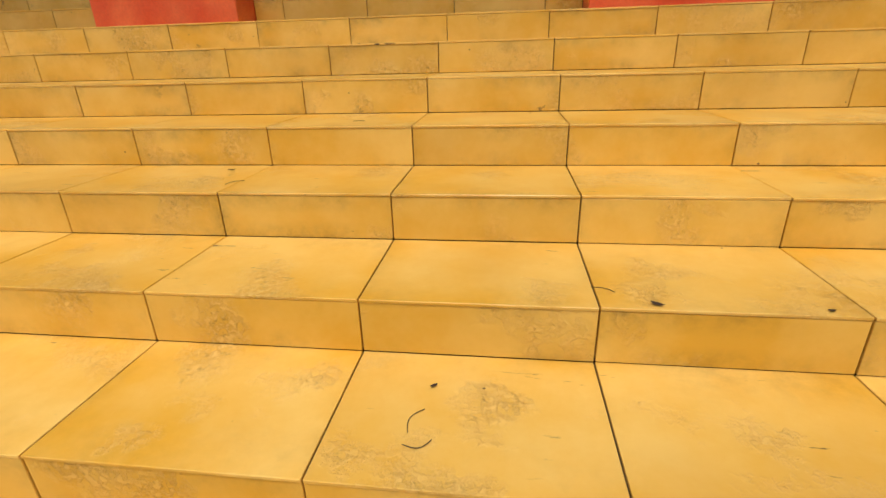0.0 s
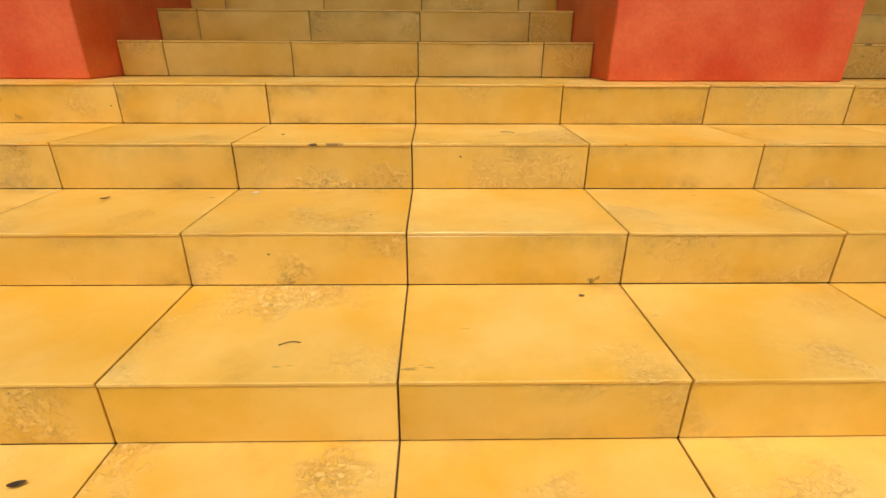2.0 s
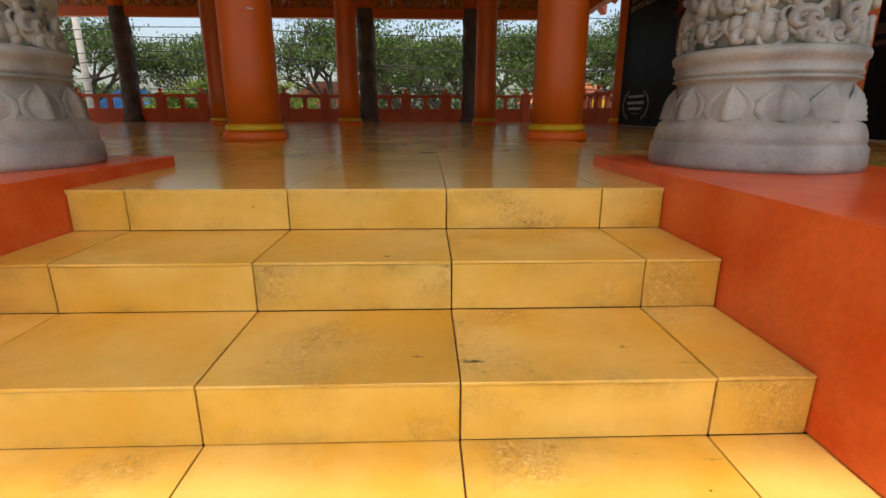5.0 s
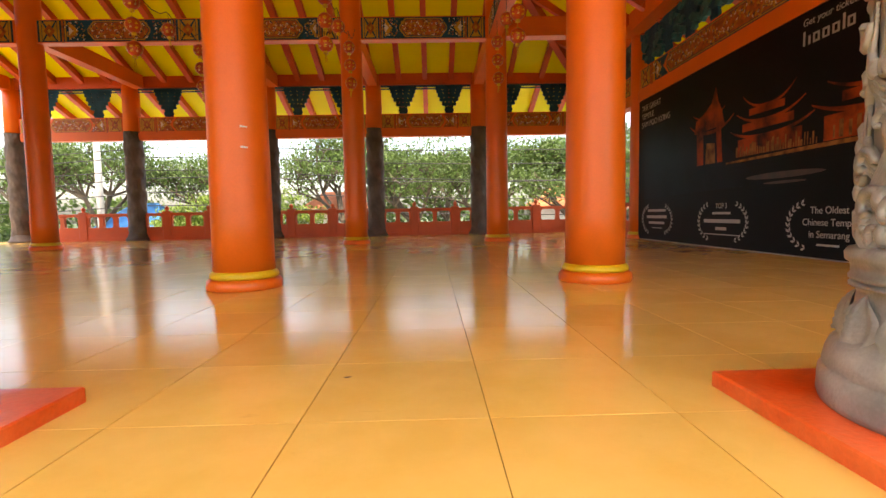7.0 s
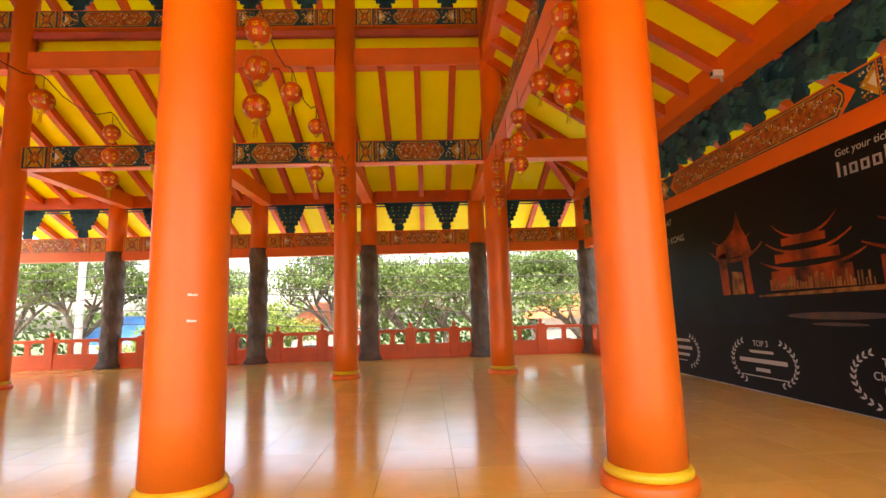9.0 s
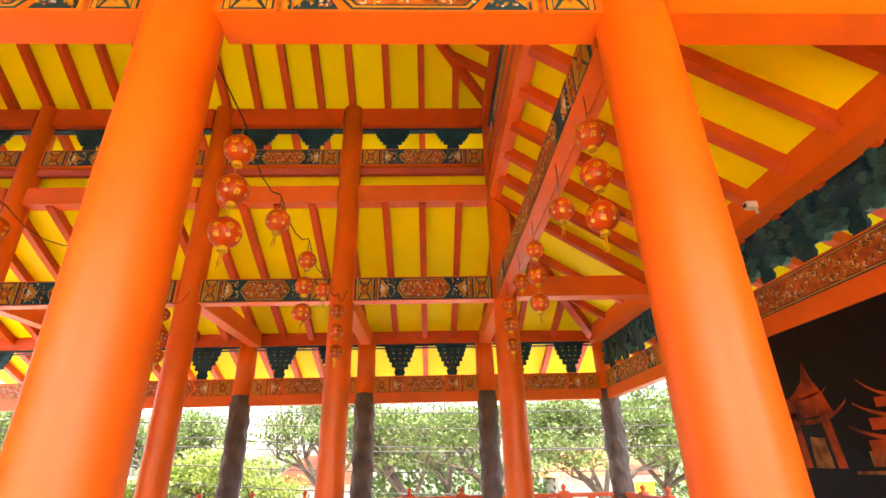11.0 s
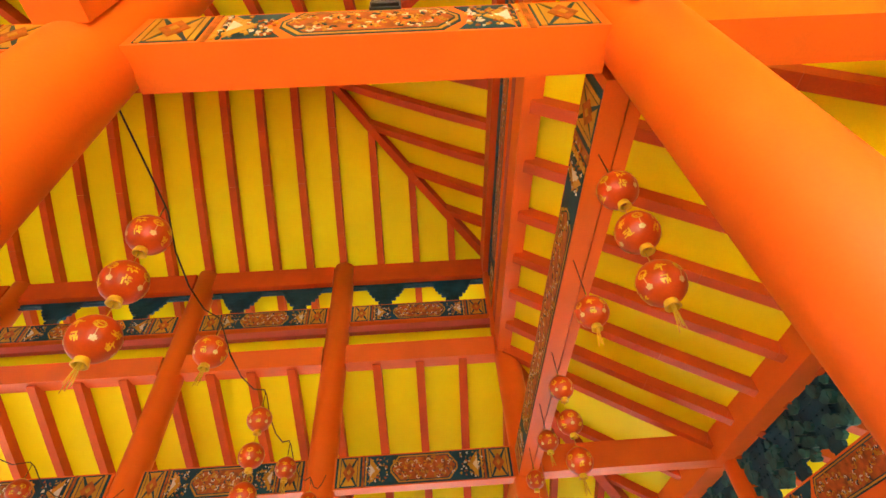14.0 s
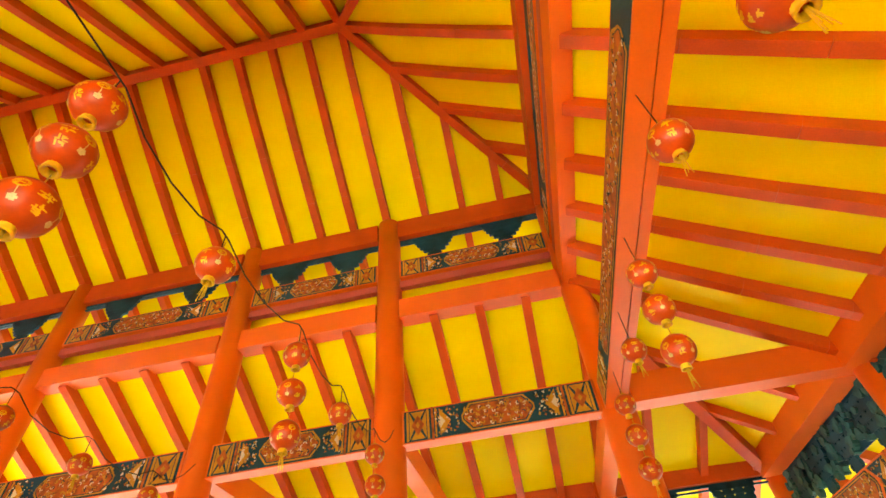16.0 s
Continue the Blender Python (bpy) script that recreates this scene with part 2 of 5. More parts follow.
# ---- plan ----
XR, XL = 1.36, -1.92
ROW_X = (XR, XL, -4.95, -9.02, -13.0)
XB = 1.27                       # upper beams of the right end, a little inside the columns
RAFTER_X = [XL + 0.81 * k for k in (3, 2, 1)] + [XL - 0.03 - 0.75 * k for k in range(4)] + [-4.95 - 0.83 * k for k in range(10)]
XP = 4.68                       # right side of the hall
Y1, Y2, Y3 = 3.64, 10.4, 14.6  # front columns, rear columns, rear veranda
RISE, GO, TILE_W = 0.1585, 0.419, 0.6
STEP_Y = [0.0, -0.422, -0.846, -1.288] + [-1.288 - 0.4205 * k for k in range(1, 13)]
WALL_L, WALL_R = -1.415, 0.842
PED_W = 1.05
PED_Y0, PED_Y1, PED_TOP = -1.1, 0.832, 0.055
STONE_Y = 0.36
BAY_W = 2.26                    # width of each flight between two blocks

# ---- large structure ----
GROUND_Z = -RISE * len(STEP_Y)
bm = boxes((-400, 400, -400, 600, GROUND_Z - 0.3, GROUND_Z))
tagged(part("ground", bm, GRASS), "green grassy ground around the temple terrace", "ground", kind="structure")
bm = boxes((-14, 9, STEP_Y[-1] - 8, STEP_Y[-1] - GO + 0.1, GROUND_Z - 0.1, GROUND_Z + 0.02))
tagged(part("pavement", bm, CONCRETE), "grey concrete forecourt at the foot of the stairs", "pavement", kind="structure")
# added yard, kept pale to bounce daylight up under the rear veranda ceiling
bm = boxes((-60, 40, 15.7, 32, GROUND_Z - 0.1, GROUND_Z + 0.02))
tagged(part("pavement", bm, CONCRETE), "added pale concrete yard behind the temple, bounces light into the veranda", "pavement", kind="structure")
# core of the terrace and the stairs, a hand's breadth under the tiles
bm = boxes((-16, 6.2, STEP_Y[0] + 0.02, 15.6, GROUND_Z, -0.02))
for i in range(1, len(STEP_Y)):
    box(bm, -10, 8, STEP_Y[i] + 0.02, STEP_Y[i - 1] + 0.021, GROUND_Z - 0.01 * i, -RISE * i - 0.0095)
tagged(part("terrace_core", bm, GROUT), "dark mortar bed of the tiled terrace and stairs", "terrace", kind="structure")

# side blocks of the upper flight, painted red
def pedestal(x0, x1):
    ob = part("red_pedestal", boxes((x0, x1, PED_Y0, PED_Y1, -RISE * 3 + 0.001, PED_TOP), bevel=0.006), RED_WORN)
    return tagged(ob, "red painted masonry block beside the stairs, with worn paint", "pedestal", "stair pedestals", "structure")


PEDS = [(WALL_R, WALL_R + PED_W), (WALL_L - PED_W, WALL_L), (WALL_L - 2 * PED_W - BAY_W, WALL_L - PED_W - BAY_W), (WALL_R + PED_W + BAY_W, WALL_R + 2 * PED_W + BAY_W)]
for p in PEDS:
    pedestal(*p)


# ---- columns ----
def red_column(x, y, top, r=0.235, ring=True, label=""):
    e = empty("column", (x, y, 0), label or "tall round orange-red column with yellow ring on a moulded base", "column", "hall columns", "structure")
    part("shaft", lathe([(r * 1.04, 0.16), (r * 1.03, 0.6), (r, 1.6), (r * 0.99, 3.2), (r * 0.97, 5.0), (r * 0.92, top)], 48), RED, e, smooth=True)
    part("base", lathe([(r * 1.24, 0.0), (r * 1.27, 0.012), (r * 1.28, 0.035), (r * 1.265, 0.065), (r * 1.21, 0.088), (r * 1.1, 0.095)], 48), RED, e, "round orange base", smooth=True)
    part("ring", lathe([(r * 1.08, 0.095), (r * 1.15, 0.103), (r * 1.165, 0.125), (r * 1.13, 0.15), (r * 1.04, 0.165)], 48), YELLOW_RING, e, "yellow painted ring", smooth=True)
    return e


for x in ROW_X:
    red_column(x, Y1, 9.4, 0.262)
    red_column(x, Y2, 9.4, 0.245)
red_column(XP, Y2, 5.0, 0.2)
red_column(XP, Y1, 5.0, 0.2)

# ---- beams ----
def plain_beam(name, p, q, w, h, material=RED, label="plain orange-red painted timber beam"):
    """Top middle line p to q."""
    return tagged(part(name, bar(bmesh.new(), p, q, w, h), material), label, "beam", "roof beams", "structure")


def ornament(parent, o, u, n, length, h, detail=True, ground=True, field=None):
    """The painted face of a beam: end diamonds, stripes, triangles and a long medallion."""
    o, u, n = Vector(o), Vector(u), Vector(n)
    v = Vector((0, 0, 1))
    L, e = length, 0.004
    bg, gold, red, teal, white = (bmesh.new() for _ in range(5))
    rect = lambda b, x0, x1, y0, y1, d: prism(b, [(x0, y0), (x1, y0), (x1, y1), (x0, y1)], o, u, v, n, d)
    sq = min(h * 1.0, L * 0.13)
    if ground:
        # teal ground over nearly the whole face, with thin red dividing bars
        rect(bg, 0.012 * L, 0.988 * L, 0.04 * h, 0.96 * h, 0.002)
    m = 0.06 * h
    for side in (0, 1):
        fx = (lambda x: x) if side == 0 else (lambda x: L - x)
        def R(b, x0, x1, y0, y1, d):
            a, c = sorted((fx(x0), fx(x1)))
            rect(b, a, c, y0, y1, d)
        def P(b, pts, d):
            q = [(fx(x), y) for x, y in pts]
            prism(b, q if side == 0 else q[::-1], o, u, v, n, d)
        g = 0.02 * L
        R(teal, g, g + sq, m, h - m, e)
        k = 0.10 * sq
        R(gold, g + 0.04 * sq, g + k + 0.03 * sq, m, h - m, 2 * e)
        R(gold, g + sq - k - 0.03 * sq, g + sq - 0.04 * sq, m, h - m, 2 * e)
        a0, a1, cx, cy = g + 0.16 * sq, g + sq - 0.16 * sq, g + sq / 2, h / 2
        for tri in (((a0, m * 1.6), (cx - 0.1 * sq, cy), (a0, h - m * 1.6)), ((a1, m * 1.6), (a1, h - m * 1.6), (cx + 0.1 * sq, cy)),
                    ((a0 + 0.06 * sq, m * 1.5), (a1 - 0.06 * sq, m * 1.5), (cx, cy - 0.08 * h)), ((a0 + 0.06 * sq, h - m * 1.5), (cx, cy + 0.08 * h), (a1 - 0.06 * sq, h - m * 1.5))):
            P(gold, tri, 2 * e)
        P(red, [(cx - 0.26 * sq, cy), (cx, cy - 0.30 * h), (cx + 0.26 * sq, cy), (cx, cy + 0.30 * h)], 3 * e)
        P(gold, [(cx - 0.09 * sq, cy), (cx, cy - 0.1 * h), (cx + 0.09 * sq, cy), (cx, cy + 0.1 * h)], 4 * e)
        s0 = g + sq + 0.025 * L
        R(red, g + sq + 0.006 * L, s0 - 0.006 * L, 0.0, h, e)
        R(gold, s0, s0 + 0.008 * L, m, h - m, 2 * e)
        R(teal, s0 + 0.012 * L, s0 + 0.02 * L, m, h - m, 2 * e)
        t0, t1 = s0 + 0.024 * L, s0 + 0.024 * L + sq * 0.75
        P(teal, [(t0, m), (t1 + 0.02 * L, m), (t0 + (t1 - t0) * 0.75, h / 2), (t1 + 0.02 * L, h - m), (t0, h - m)], e)
        P(gold, [(t0 + 0.01 * sq, m * 1.6), (t0 + 0.62 * (t1 - t0), h / 2), (t0 + 0.01 * sq, h - m * 1.6)], 2 * e)
        P(white, [(t0 + 0.02 * sq, h * 0.3), (t0 + 0.3 * (t1 - t0), h / 2), (t0 + 0.02 * sq, h * 0.7)], 3 * e)
    c0 = 0.02 * L + sq * 1.75 + 0.06 * L
    c1 = L - c0
    cut = 0.32 * h
    oct8 = lambda i: [(c0 + i + cut * 0.8, m + i), (c1 - i - cut * 0.8, m + i), (c1 - i, m + i + cut), (c1 - i, h - m - i - cut), (c1 - i - cut * 0.8, h - m - i), (c0 + i + cut * 0.8, h - m - i), (c0 + i, h - m - i - cut), (c0 + i, m + i + cut)]
    prism(teal, oct8(0), o, u, v, n, e)
    prism(gold, oct8(0.035 * h), o, u, v, n, 1.6 * e)
    prism(teal, oct8(0.075 * h), o, u, v, n, 2.1 * e)
    prism(red, oct8(0.1 * h), o, u, v, n, 2.6 * e)
    # scrolls and blossoms in relief
    rnd = random.Random(int(L * 1000) + int(o.y * 10))
    if detail:
        for side in (0, 1):
            for k in range(64):
                x = 0.02 * L + sq * 1.18 + rnd.uniform(0.0, 0.95) * sq
                x = x if side == 0 else L - x
                y, r, a0 = rnd.uniform(0.12, 0.88) * h, h * rnd.uniform(0.025, 0.05), rnd.uniform(0, 6)
                pts = [(x + r * math.cos(a0 + t) * (1 if t % 2 else 0.55), y + r * math.sin(a0 + t) * (1 if t % 2 else 0.55)) for t in range(6)]
                prism((gold, red, white, gold)[k % 4], pts, o, u, v, n, 2.8 * e)
        cnt = int(40 + 36 * (c1 - c0) / h)
        for k in range(cnt):
            f = (k + 0.5) / cnt
            x = c0 + cut * 0.5 + (c1 - c0 - cut) * f
            y = h * 0.5 + h * 0.25 * math.sin(f * 21 + 2.2 * (k % 2)) + rnd.uniform(-0.08, 0.08) * h
            r = h * rnd.uniform(0.04, 0.085)
            ang, turn = rnd.uniform(0, 6.3), rnd.uniform(2.5, 4.5)
            outer = [(x + (r * (1 - 0.35 * j / 7)) * math.cos(ang + turn * j / 7), y + (r * (1 - 0.35 * j / 7)) * math.sin(ang + turn * j / 7)) for j in range(8)]
            inner = [(x + (a - x) * 0.5, y + (b - y) * 0.5) for a, b in outer][::-1]
            b = (gold, gold, white, gold, teal)[k % 5]
            for j in range(7):
                q = [outer[j], outer[j + 1], inner[6 - j], inner[7 - j]]
                prism(b, q, o, u, v, n, 3.6 * e)
    names = (("teal_ground", bg, TEAL), ("teal_paint", teal, field or TEAL), ("gold_ornament", gold, GOLD), ("red_panel", red, ORANGE_PANEL), ("white_ornament", white, WHITE))
    for nm, b, mt in names:
        if b.faces:
            part(nm, b, mt, parent)
        else:
            b.free()


ORANGE_PANEL = mat("orange_panel_paint", (0.52, 0.12, 0.018), 0.5, vary=0.3, scale=30, bump=0.3, fine=80)


def painted_beam(p, q, w, h, n, detail=True, material=RED, ground=True, field=None):
    """A beam with a painted face on its side n; p and q end its top middle line."""
    p, q, n = Vector(p), Vector(q), Vector(n)
    e = plain_beam("painted_beam", p, q, w, h, material, "orange-red beam with teal and gold painted panels")
    u = (q - p).normalized()
    ornament(e, p - Vector((0, 0, h)) + n * (w / 2), u, n, (q - p).length, h, detail, ground, field)
    return e


def bracket(parent, c, u, n, w, h, t=0.05):
    """A stepped dark teal bracket with slots, hanging from its top edge c."""
    c, u, n = Vector(c), Vector(u), Vector(n)
    v = Vector((0, 0, 1))
    b = bmesh.new()
    rect = lambda x0, x1, y0, y1, d=t: prism(b, [(x0, y0), (x1, y0), (x1, y1), (x0, y1)], c - n * (t / 2), u, v, n, d)
    tiers = ((0.5, 0.0, 0.1), (0.46, 0.13, 0.22), (0.41, 0.26, 0.4), (0.34, 0.44, 0.55), (0.25, 0.6, 0.72), (0.15, 0.77, 1.0))
    for k, (hw, a, z) in enumerate(tiers):
        rect(-hw * w, hw * w, -z * h, -a * h)
        if k:
            pa = tiers[k - 1][2]
            for f in (-0.85, -0.28, 0.28, 0.85):
                s = 0.23 * hw * w
                rect(f * hw * w - s, f * hw * w + s, -a * h, -pa * h, t * 0.9)
        # curled ends
        for sg in (-1, 1):
            pts = [(sg * hw * w + 0.035 * w * math.cos(j), -(a + z) / 2 * h + 0.06 * h * math.sin(j)) for j in (0, 0.9, 1.8, 2.7, 3.6, 4.5, 5.4)]
            prism(b, pts, c - n * (t / 2), u, v, n, t * 1.15)
    return part("bracket", b, TEAL, parent)


def frieze(p, q, n, z0, z1, count, name="bracket_frieze", dense=False):
    """A row of brackets between two levels, with a slotted rail on top."""
    p, q, n = Vector(p), Vector(q), Vector(n)
    u = (q - p).normalized()
    L = (q - p).length
    e = empty(name, tuple(p), "dark teal stepped timber brackets under the eaves beam", "brackets", "bracket friezes", "structure")
    inv = e.matrix_world.inverted()
    b = bmesh.new()
    bar(b, (0, 0, z1 - p.z), tuple(u * L + Vector((0, 0, z1 - p.z))), 0.05, 0.05)
    bar(b, (0, 0, z1 - p.z - 0.09), tuple(u * L + Vector((0, 0, z1 - p.z - 0.09))), 0.05, 0.03)
    part("rail", b, TEAL, e)
    for k in range(count):
        c = u * (L * (k + 0.5) / count) + Vector((0, 0, z1 - p.z - 0.05))
        bracket(e, c, u, n, min(L / count * 0.86, 0.8), z1 - z0 - 0.05)
    if dense:
        # pierced carved board: a wavy panel of scrolls between the brackets
        rnd = random.Random(int(L * 100))
        hh = z1 - z0
        for k in range(count + 1):
            c0 = u * (L * k / count) + Vector((0, 0, z0 - p.z))
            b = bmesh.new()
            for j in range(16):
                x, y, r = rnd.uniform(-0.34, 0.34) * L / count, rnd.uniform(0.12, 0.85) * hh, rnd.uniform(0.05, 0.1)
                if not -0.001 <= k * L / count + x <= L:
                    x = -x
                pts = [(x + r * (1 + 0.35 * math.sin(3 * t + j)) * math.cos(t), y + r * 0.9 * math.sin(t)) for t in [0.7 * i for i in range(9)]]
                prism(b, pts, c0 - n * 0.03, u, Vector((0, 0, 1)), n, rnd.uniform(0.06, 0.11))
            part("carved_scrolls", b, TEAL_LIT, e, "raised scrolls and leaves, teal lightened to show the relief")
    return e


R1, R2 = 0.24, 0.22
def yellow_board(xs, ys):
    ob = part("yellow_board", boxes((xs[0], xs[1], ys[0], ys[1], 6.86, 8.0)), YELLOW)
    return tagged(ob, "yellow painted board behind the rose rail", "board", kind="structure")


bays = list(zip(ROW_X[1:], ROW_X))
for a, b in bays:
    # rear columns, from the lower painted beam to the eaves beam
    painted_beam((a + R2, Y2, 5.07), (b - R2, Y2, 5.07), 0.24, 0.5, (0, -1, 0), a > -10)
    plain_beam("tie_beam", (a + R2, Y2, 7.22), (b - R2, Y2, 7.22), 0.3, 0.4)
    plain_beam("rose_rail", (a + R2, Y2, 7.73), (b - R2, Y2, 7.73), 0.12, 0.15, PINK, "thin rose-painted rail under the painted beam")
    for k in range(1, 5):
        x = a + (b - a) * (k - 0.5) / 4
        plain_beam("rail_post", (x, Y2, 7.2), (x, Y2, 7.6), 0.09, 0.09, PINK, "short rose-painted post between two rails")
    painted_beam((a + R2, Y2, 8.23), (b - R2, Y2, 8.23), 0.18, 0.43, (0, -1, 0), a > -10)
    frieze((a + R2, Y2, 8.23), (b - R2, Y2, 8.23), (0, -1, 0), 8.26, 8.86, 2)
    plain_beam("eaves_beam", (a + R2, Y2, 9.35), (b - R2, Y2, 9.35), 0.3, 0.48, RAFTER)
    yellow_board((a, b), (Y2 + 0.26, Y2 + 0.28))
    # front columns
    yellow_board((a, b), (Y1 - 0.33, Y1 - 0.31))
    painted_beam((a + R1, Y1 + 0.035, 4.96), (b - R1, Y1 + 0.035, 4.96), 0.29, 0.435, (0, -1, 0), a > -6, RED, False)
    plain_beam("tie_beam", (a + R1, Y1, 7.3), (b - R1, Y1, 7.3), 0.3, 0.46)
    plain_beam("eaves_beam", (a + R1, Y1, 9.35), (b - R1, Y1, 9.35), 0.3, 0.48, RAFTER)
    frieze((a + R1, Y1, 8.23), (b - R1, Y1, 8.23), (0, 1, 0), 8.26, 8.86, 2)
    painted_beam((a + R1, Y1, 8.23), (b - R1, Y1, 8.23), 0.18, 0.43, (0, 1, 0), False)
# right end of the hall
yellow_board((XR + 0.26, XR + 0.28), (Y1 - 0.3, Y2 + 0.25))
painted_beam((1.258, Y2 - R2, 4.95), (1.258, Y1 + R1, 4.95), 0.175, 0.4, (-1, 0, 0))
plain_beam("tie_beam", (1.41, Y1 + R1, 4.94), (1.41, Y2 - R2, 4.94), 0.1, 0.38)
plain_beam("tie_beam", (XB + 0.015, Y1 + R1, 7.3), (XB + 0.015, Y2 - R2, 7.3), 0.24, 0.46)
plain_beam("rose_rail", (XB + 0.03, Y1 + R1, 7.7), (XB + 0.03, Y2 - R2, 7.7), 0.2, 0.2, PINK, "thin rose-painted rail under the painted beam")
painted_beam((XB, Y2 - R2, 8.23), (XB, Y1 + R1, 8.23), 0.18, 0.43, (-1, 0, 0))
frieze((XB, Y1 + R1, 8.23), (XB, Y2 - R2, 8.23), (-1, 0, 0), 8.26, 8.86, 6)
plain_beam("eaves_beam", (XB, Y1 + R1, 9.35), (XB, Y2 - R2, 9.35), 0.28, 0.48, RAFTER)
# beams out to the veranda
plain_beam("veranda_beam", (XR + R1, Y1 + 0.035, 4.96), (XP, Y1 + 0.035, 4.96), 0.29, 0.435)
plain_beam("veranda_beam", (XR + R2, Y2, 5.03), (XP, Y2, 5.03), 0.3, 0.42)
for x in ROW_X:
    plain_beam("veranda_beam", (x, Y2 + R2, 5.03), (x, Y3 - 0.2, 5.03), 0.28, 0.4)
    plain_beam("veranda_beam", (x, Y1 - R1, 5.02), (x, STONE_Y, 5.02), 0.3, 0.5)

# ---- roofs ----
RIDGE_Y, RIDGE_Z, APEX_X = 6.98, 12.0, XL - 0.04


def slab(name, quads, material, label, thick=0.06):
    b = bmesh.new()
    for q in quads:
        lo = [b.verts.new(p) for p in q]
        hi = [b.verts.new(Vector(p) + Vector((0, 0, thick))) for p in q]
        b.faces.new(lo)
        b.faces.new(hi[::-1])
        for i in range(len(q)):
            j = (i + 1) % len(q)
            b.faces.new((lo[i], hi[i], hi[j], lo[j]))
    return tagged(part(name, b, material), label, "ceiling", kind="structure")


def curve_z(f, z_in, z_out, sag):
    """Height along a slope that sags a little, f from 0 (inner) to 1 (outer)."""
    return z_in + (z_out - z_in) * f - sag * 4 * f * (1 - f)


def slope(inner, outer, sag, f):
    p, q = Vector(inner), Vector(outer)
    r = p.lerp(q, f)
    r.z = curve_z(f, p.z, q.z, sag)
    return r


def roof_face(name, in_a, in_b, out_a, out_b, sag, label, rafters, ceiling_label, w=0.15, h=0.19, seg=5):
    """One roof slope: yellow boards carried by red rafters. rafters: pairs of fractions along the inner and outer edges."""
    quads = []
    for k in range(seg):
        f0, f1 = k / seg, (k + 1) / seg
        quads.append([slope(in_a, out_a, sag, f0), slope(in_b, out_b, sag, f0), slope(in_b, out_b, sag, f1), slope(in_a, out_a, sag, f1)])
    quads = [[tuple(p) for i, p in enumerate(q) if all((p - q[j]).length > 1e-4 for j in range(i))] for q in quads]
    ob = slab(name, quads, YELLOW, ceiling_label)
    # unseen dark covering, added so the sunlit slopes bounce less under the eaves
    lift = Vector((0, 0, 0.07))
    cover = slab("roof_covering", [[tuple(Vector(p) + lift) for p in q] for q in quads], ROOF_COVER, "unseen dark tiled roof covering added above the boards to cut sun bounce", 0.05)
    cover["category"] = "roof"
    for (fi, fo, s0) in rafters:
        b = bmesh.new()
        p0, p1 = Vector(in_a).lerp(Vector(in_b), fi), Vector(out_a).lerp(Vector(out_b), fo)
        for k in range(seg):
            a = s0 + (1 - s0) * k / seg
            c = s0 + (1 - s0) * (k + 1) / seg
            bar(b, slope(p0, p1, sag, a) - Vector((0, 0, 0.004)), slope(p0, p1, sag, c) - Vector((0, 0, 0.004)), w, h)
        part("rafter", b, RAFTER, ob)
    return ob


EAVE = 1.25
ztip = 8.84
lab = "yellow boarded ceiling under the roof slope, on red rafters"
for sgn, yy in ((1, Y2), (-1, Y1)):
    ye = yy + sgn * EAVE
    # main slope: straight part left of the apex
    rf = [((APEX_X - x) / (APEX_X + 13.2),) * 2 + (0.0,) for x in RAFTER_X if x < APEX_X + 0.05]
    roof_face("upper_ceiling", (APEX_X, RIDGE_Y, RIDGE_Z), (-13.2, RIDGE_Y, RIDGE_Z), (APEX_X, ye, ztip), (-13.2, ye, ztip), 0.12, lab, rf, lab)
    # main slope: triangle to the hip
    xe = XR + EAVE
    rr = [(0, (x - APEX_X) / (xe - APEX_X), (x - APEX_X) / (xe - APEX_X) * 0.97) for x in RAFTER_X[:3] + [XR]]
    b = roof_face("upper_ceiling", (APEX_X, RIDGE_Y, RIDGE_Z), (APEX_X, RIDGE_Y, RIDGE_Z), (APEX_X, ye, ztip), (xe, ye, ztip), 0.12, lab, [], lab)
    for _, f, s0 in rr:
        x = APEX_X + f * (xe - APEX_X)
        bm = bmesh.new()
        P, Q = Vector((APEX_X, RIDGE_Y, RIDGE_Z)), Vector((x, ye, ztip))
        for k in range(4):
            fs = [s0 + (1 - s0) * (k + d) / 4 for d in (0, 1)]
            pts = [Vector((x, RIDGE_Y + (ye - RIDGE_Y) * g, curve_z(g, RIDGE_Z, ztip, 0.12) - 0.004)) for g in fs]
            bar(bm, pts[0], pts[1], 0.15, 0.19)
        part("rafter", bm, RAFTER, b)
# hip end
xe = XR + EAVE
b = roof_face("upper_ceiling", (APEX_X, RIDGE_Y, RIDGE_Z), (APEX_X, RIDGE_Y, RIDGE_Z), (xe, Y1 - EAVE, ztip), (xe, Y2 + EAVE, ztip), 0.12, lab, [], lab)
HY = Y2 + EAVE - RIDGE_Y
for k in range(-5, 6):
    y = 7.03 + k * 0.785
    s0 = abs(y - RIDGE_Y) / HY
    bm = bmesh.new()
    for j in range(4):
        fs = [s0 + (1 - s0) * (j + d) / 4 for d in (0, 1)]
        pts = [Vector((APEX_X + (xe - APEX_X) * g, y, curve_z(g, RIDGE_Z, ztip, 0.12) - 0.004)) for g in fs]
        bar(bm, pts[0], pts[1], 0.15, 0.19)
    part("rafter", bm, RAFTER, b)
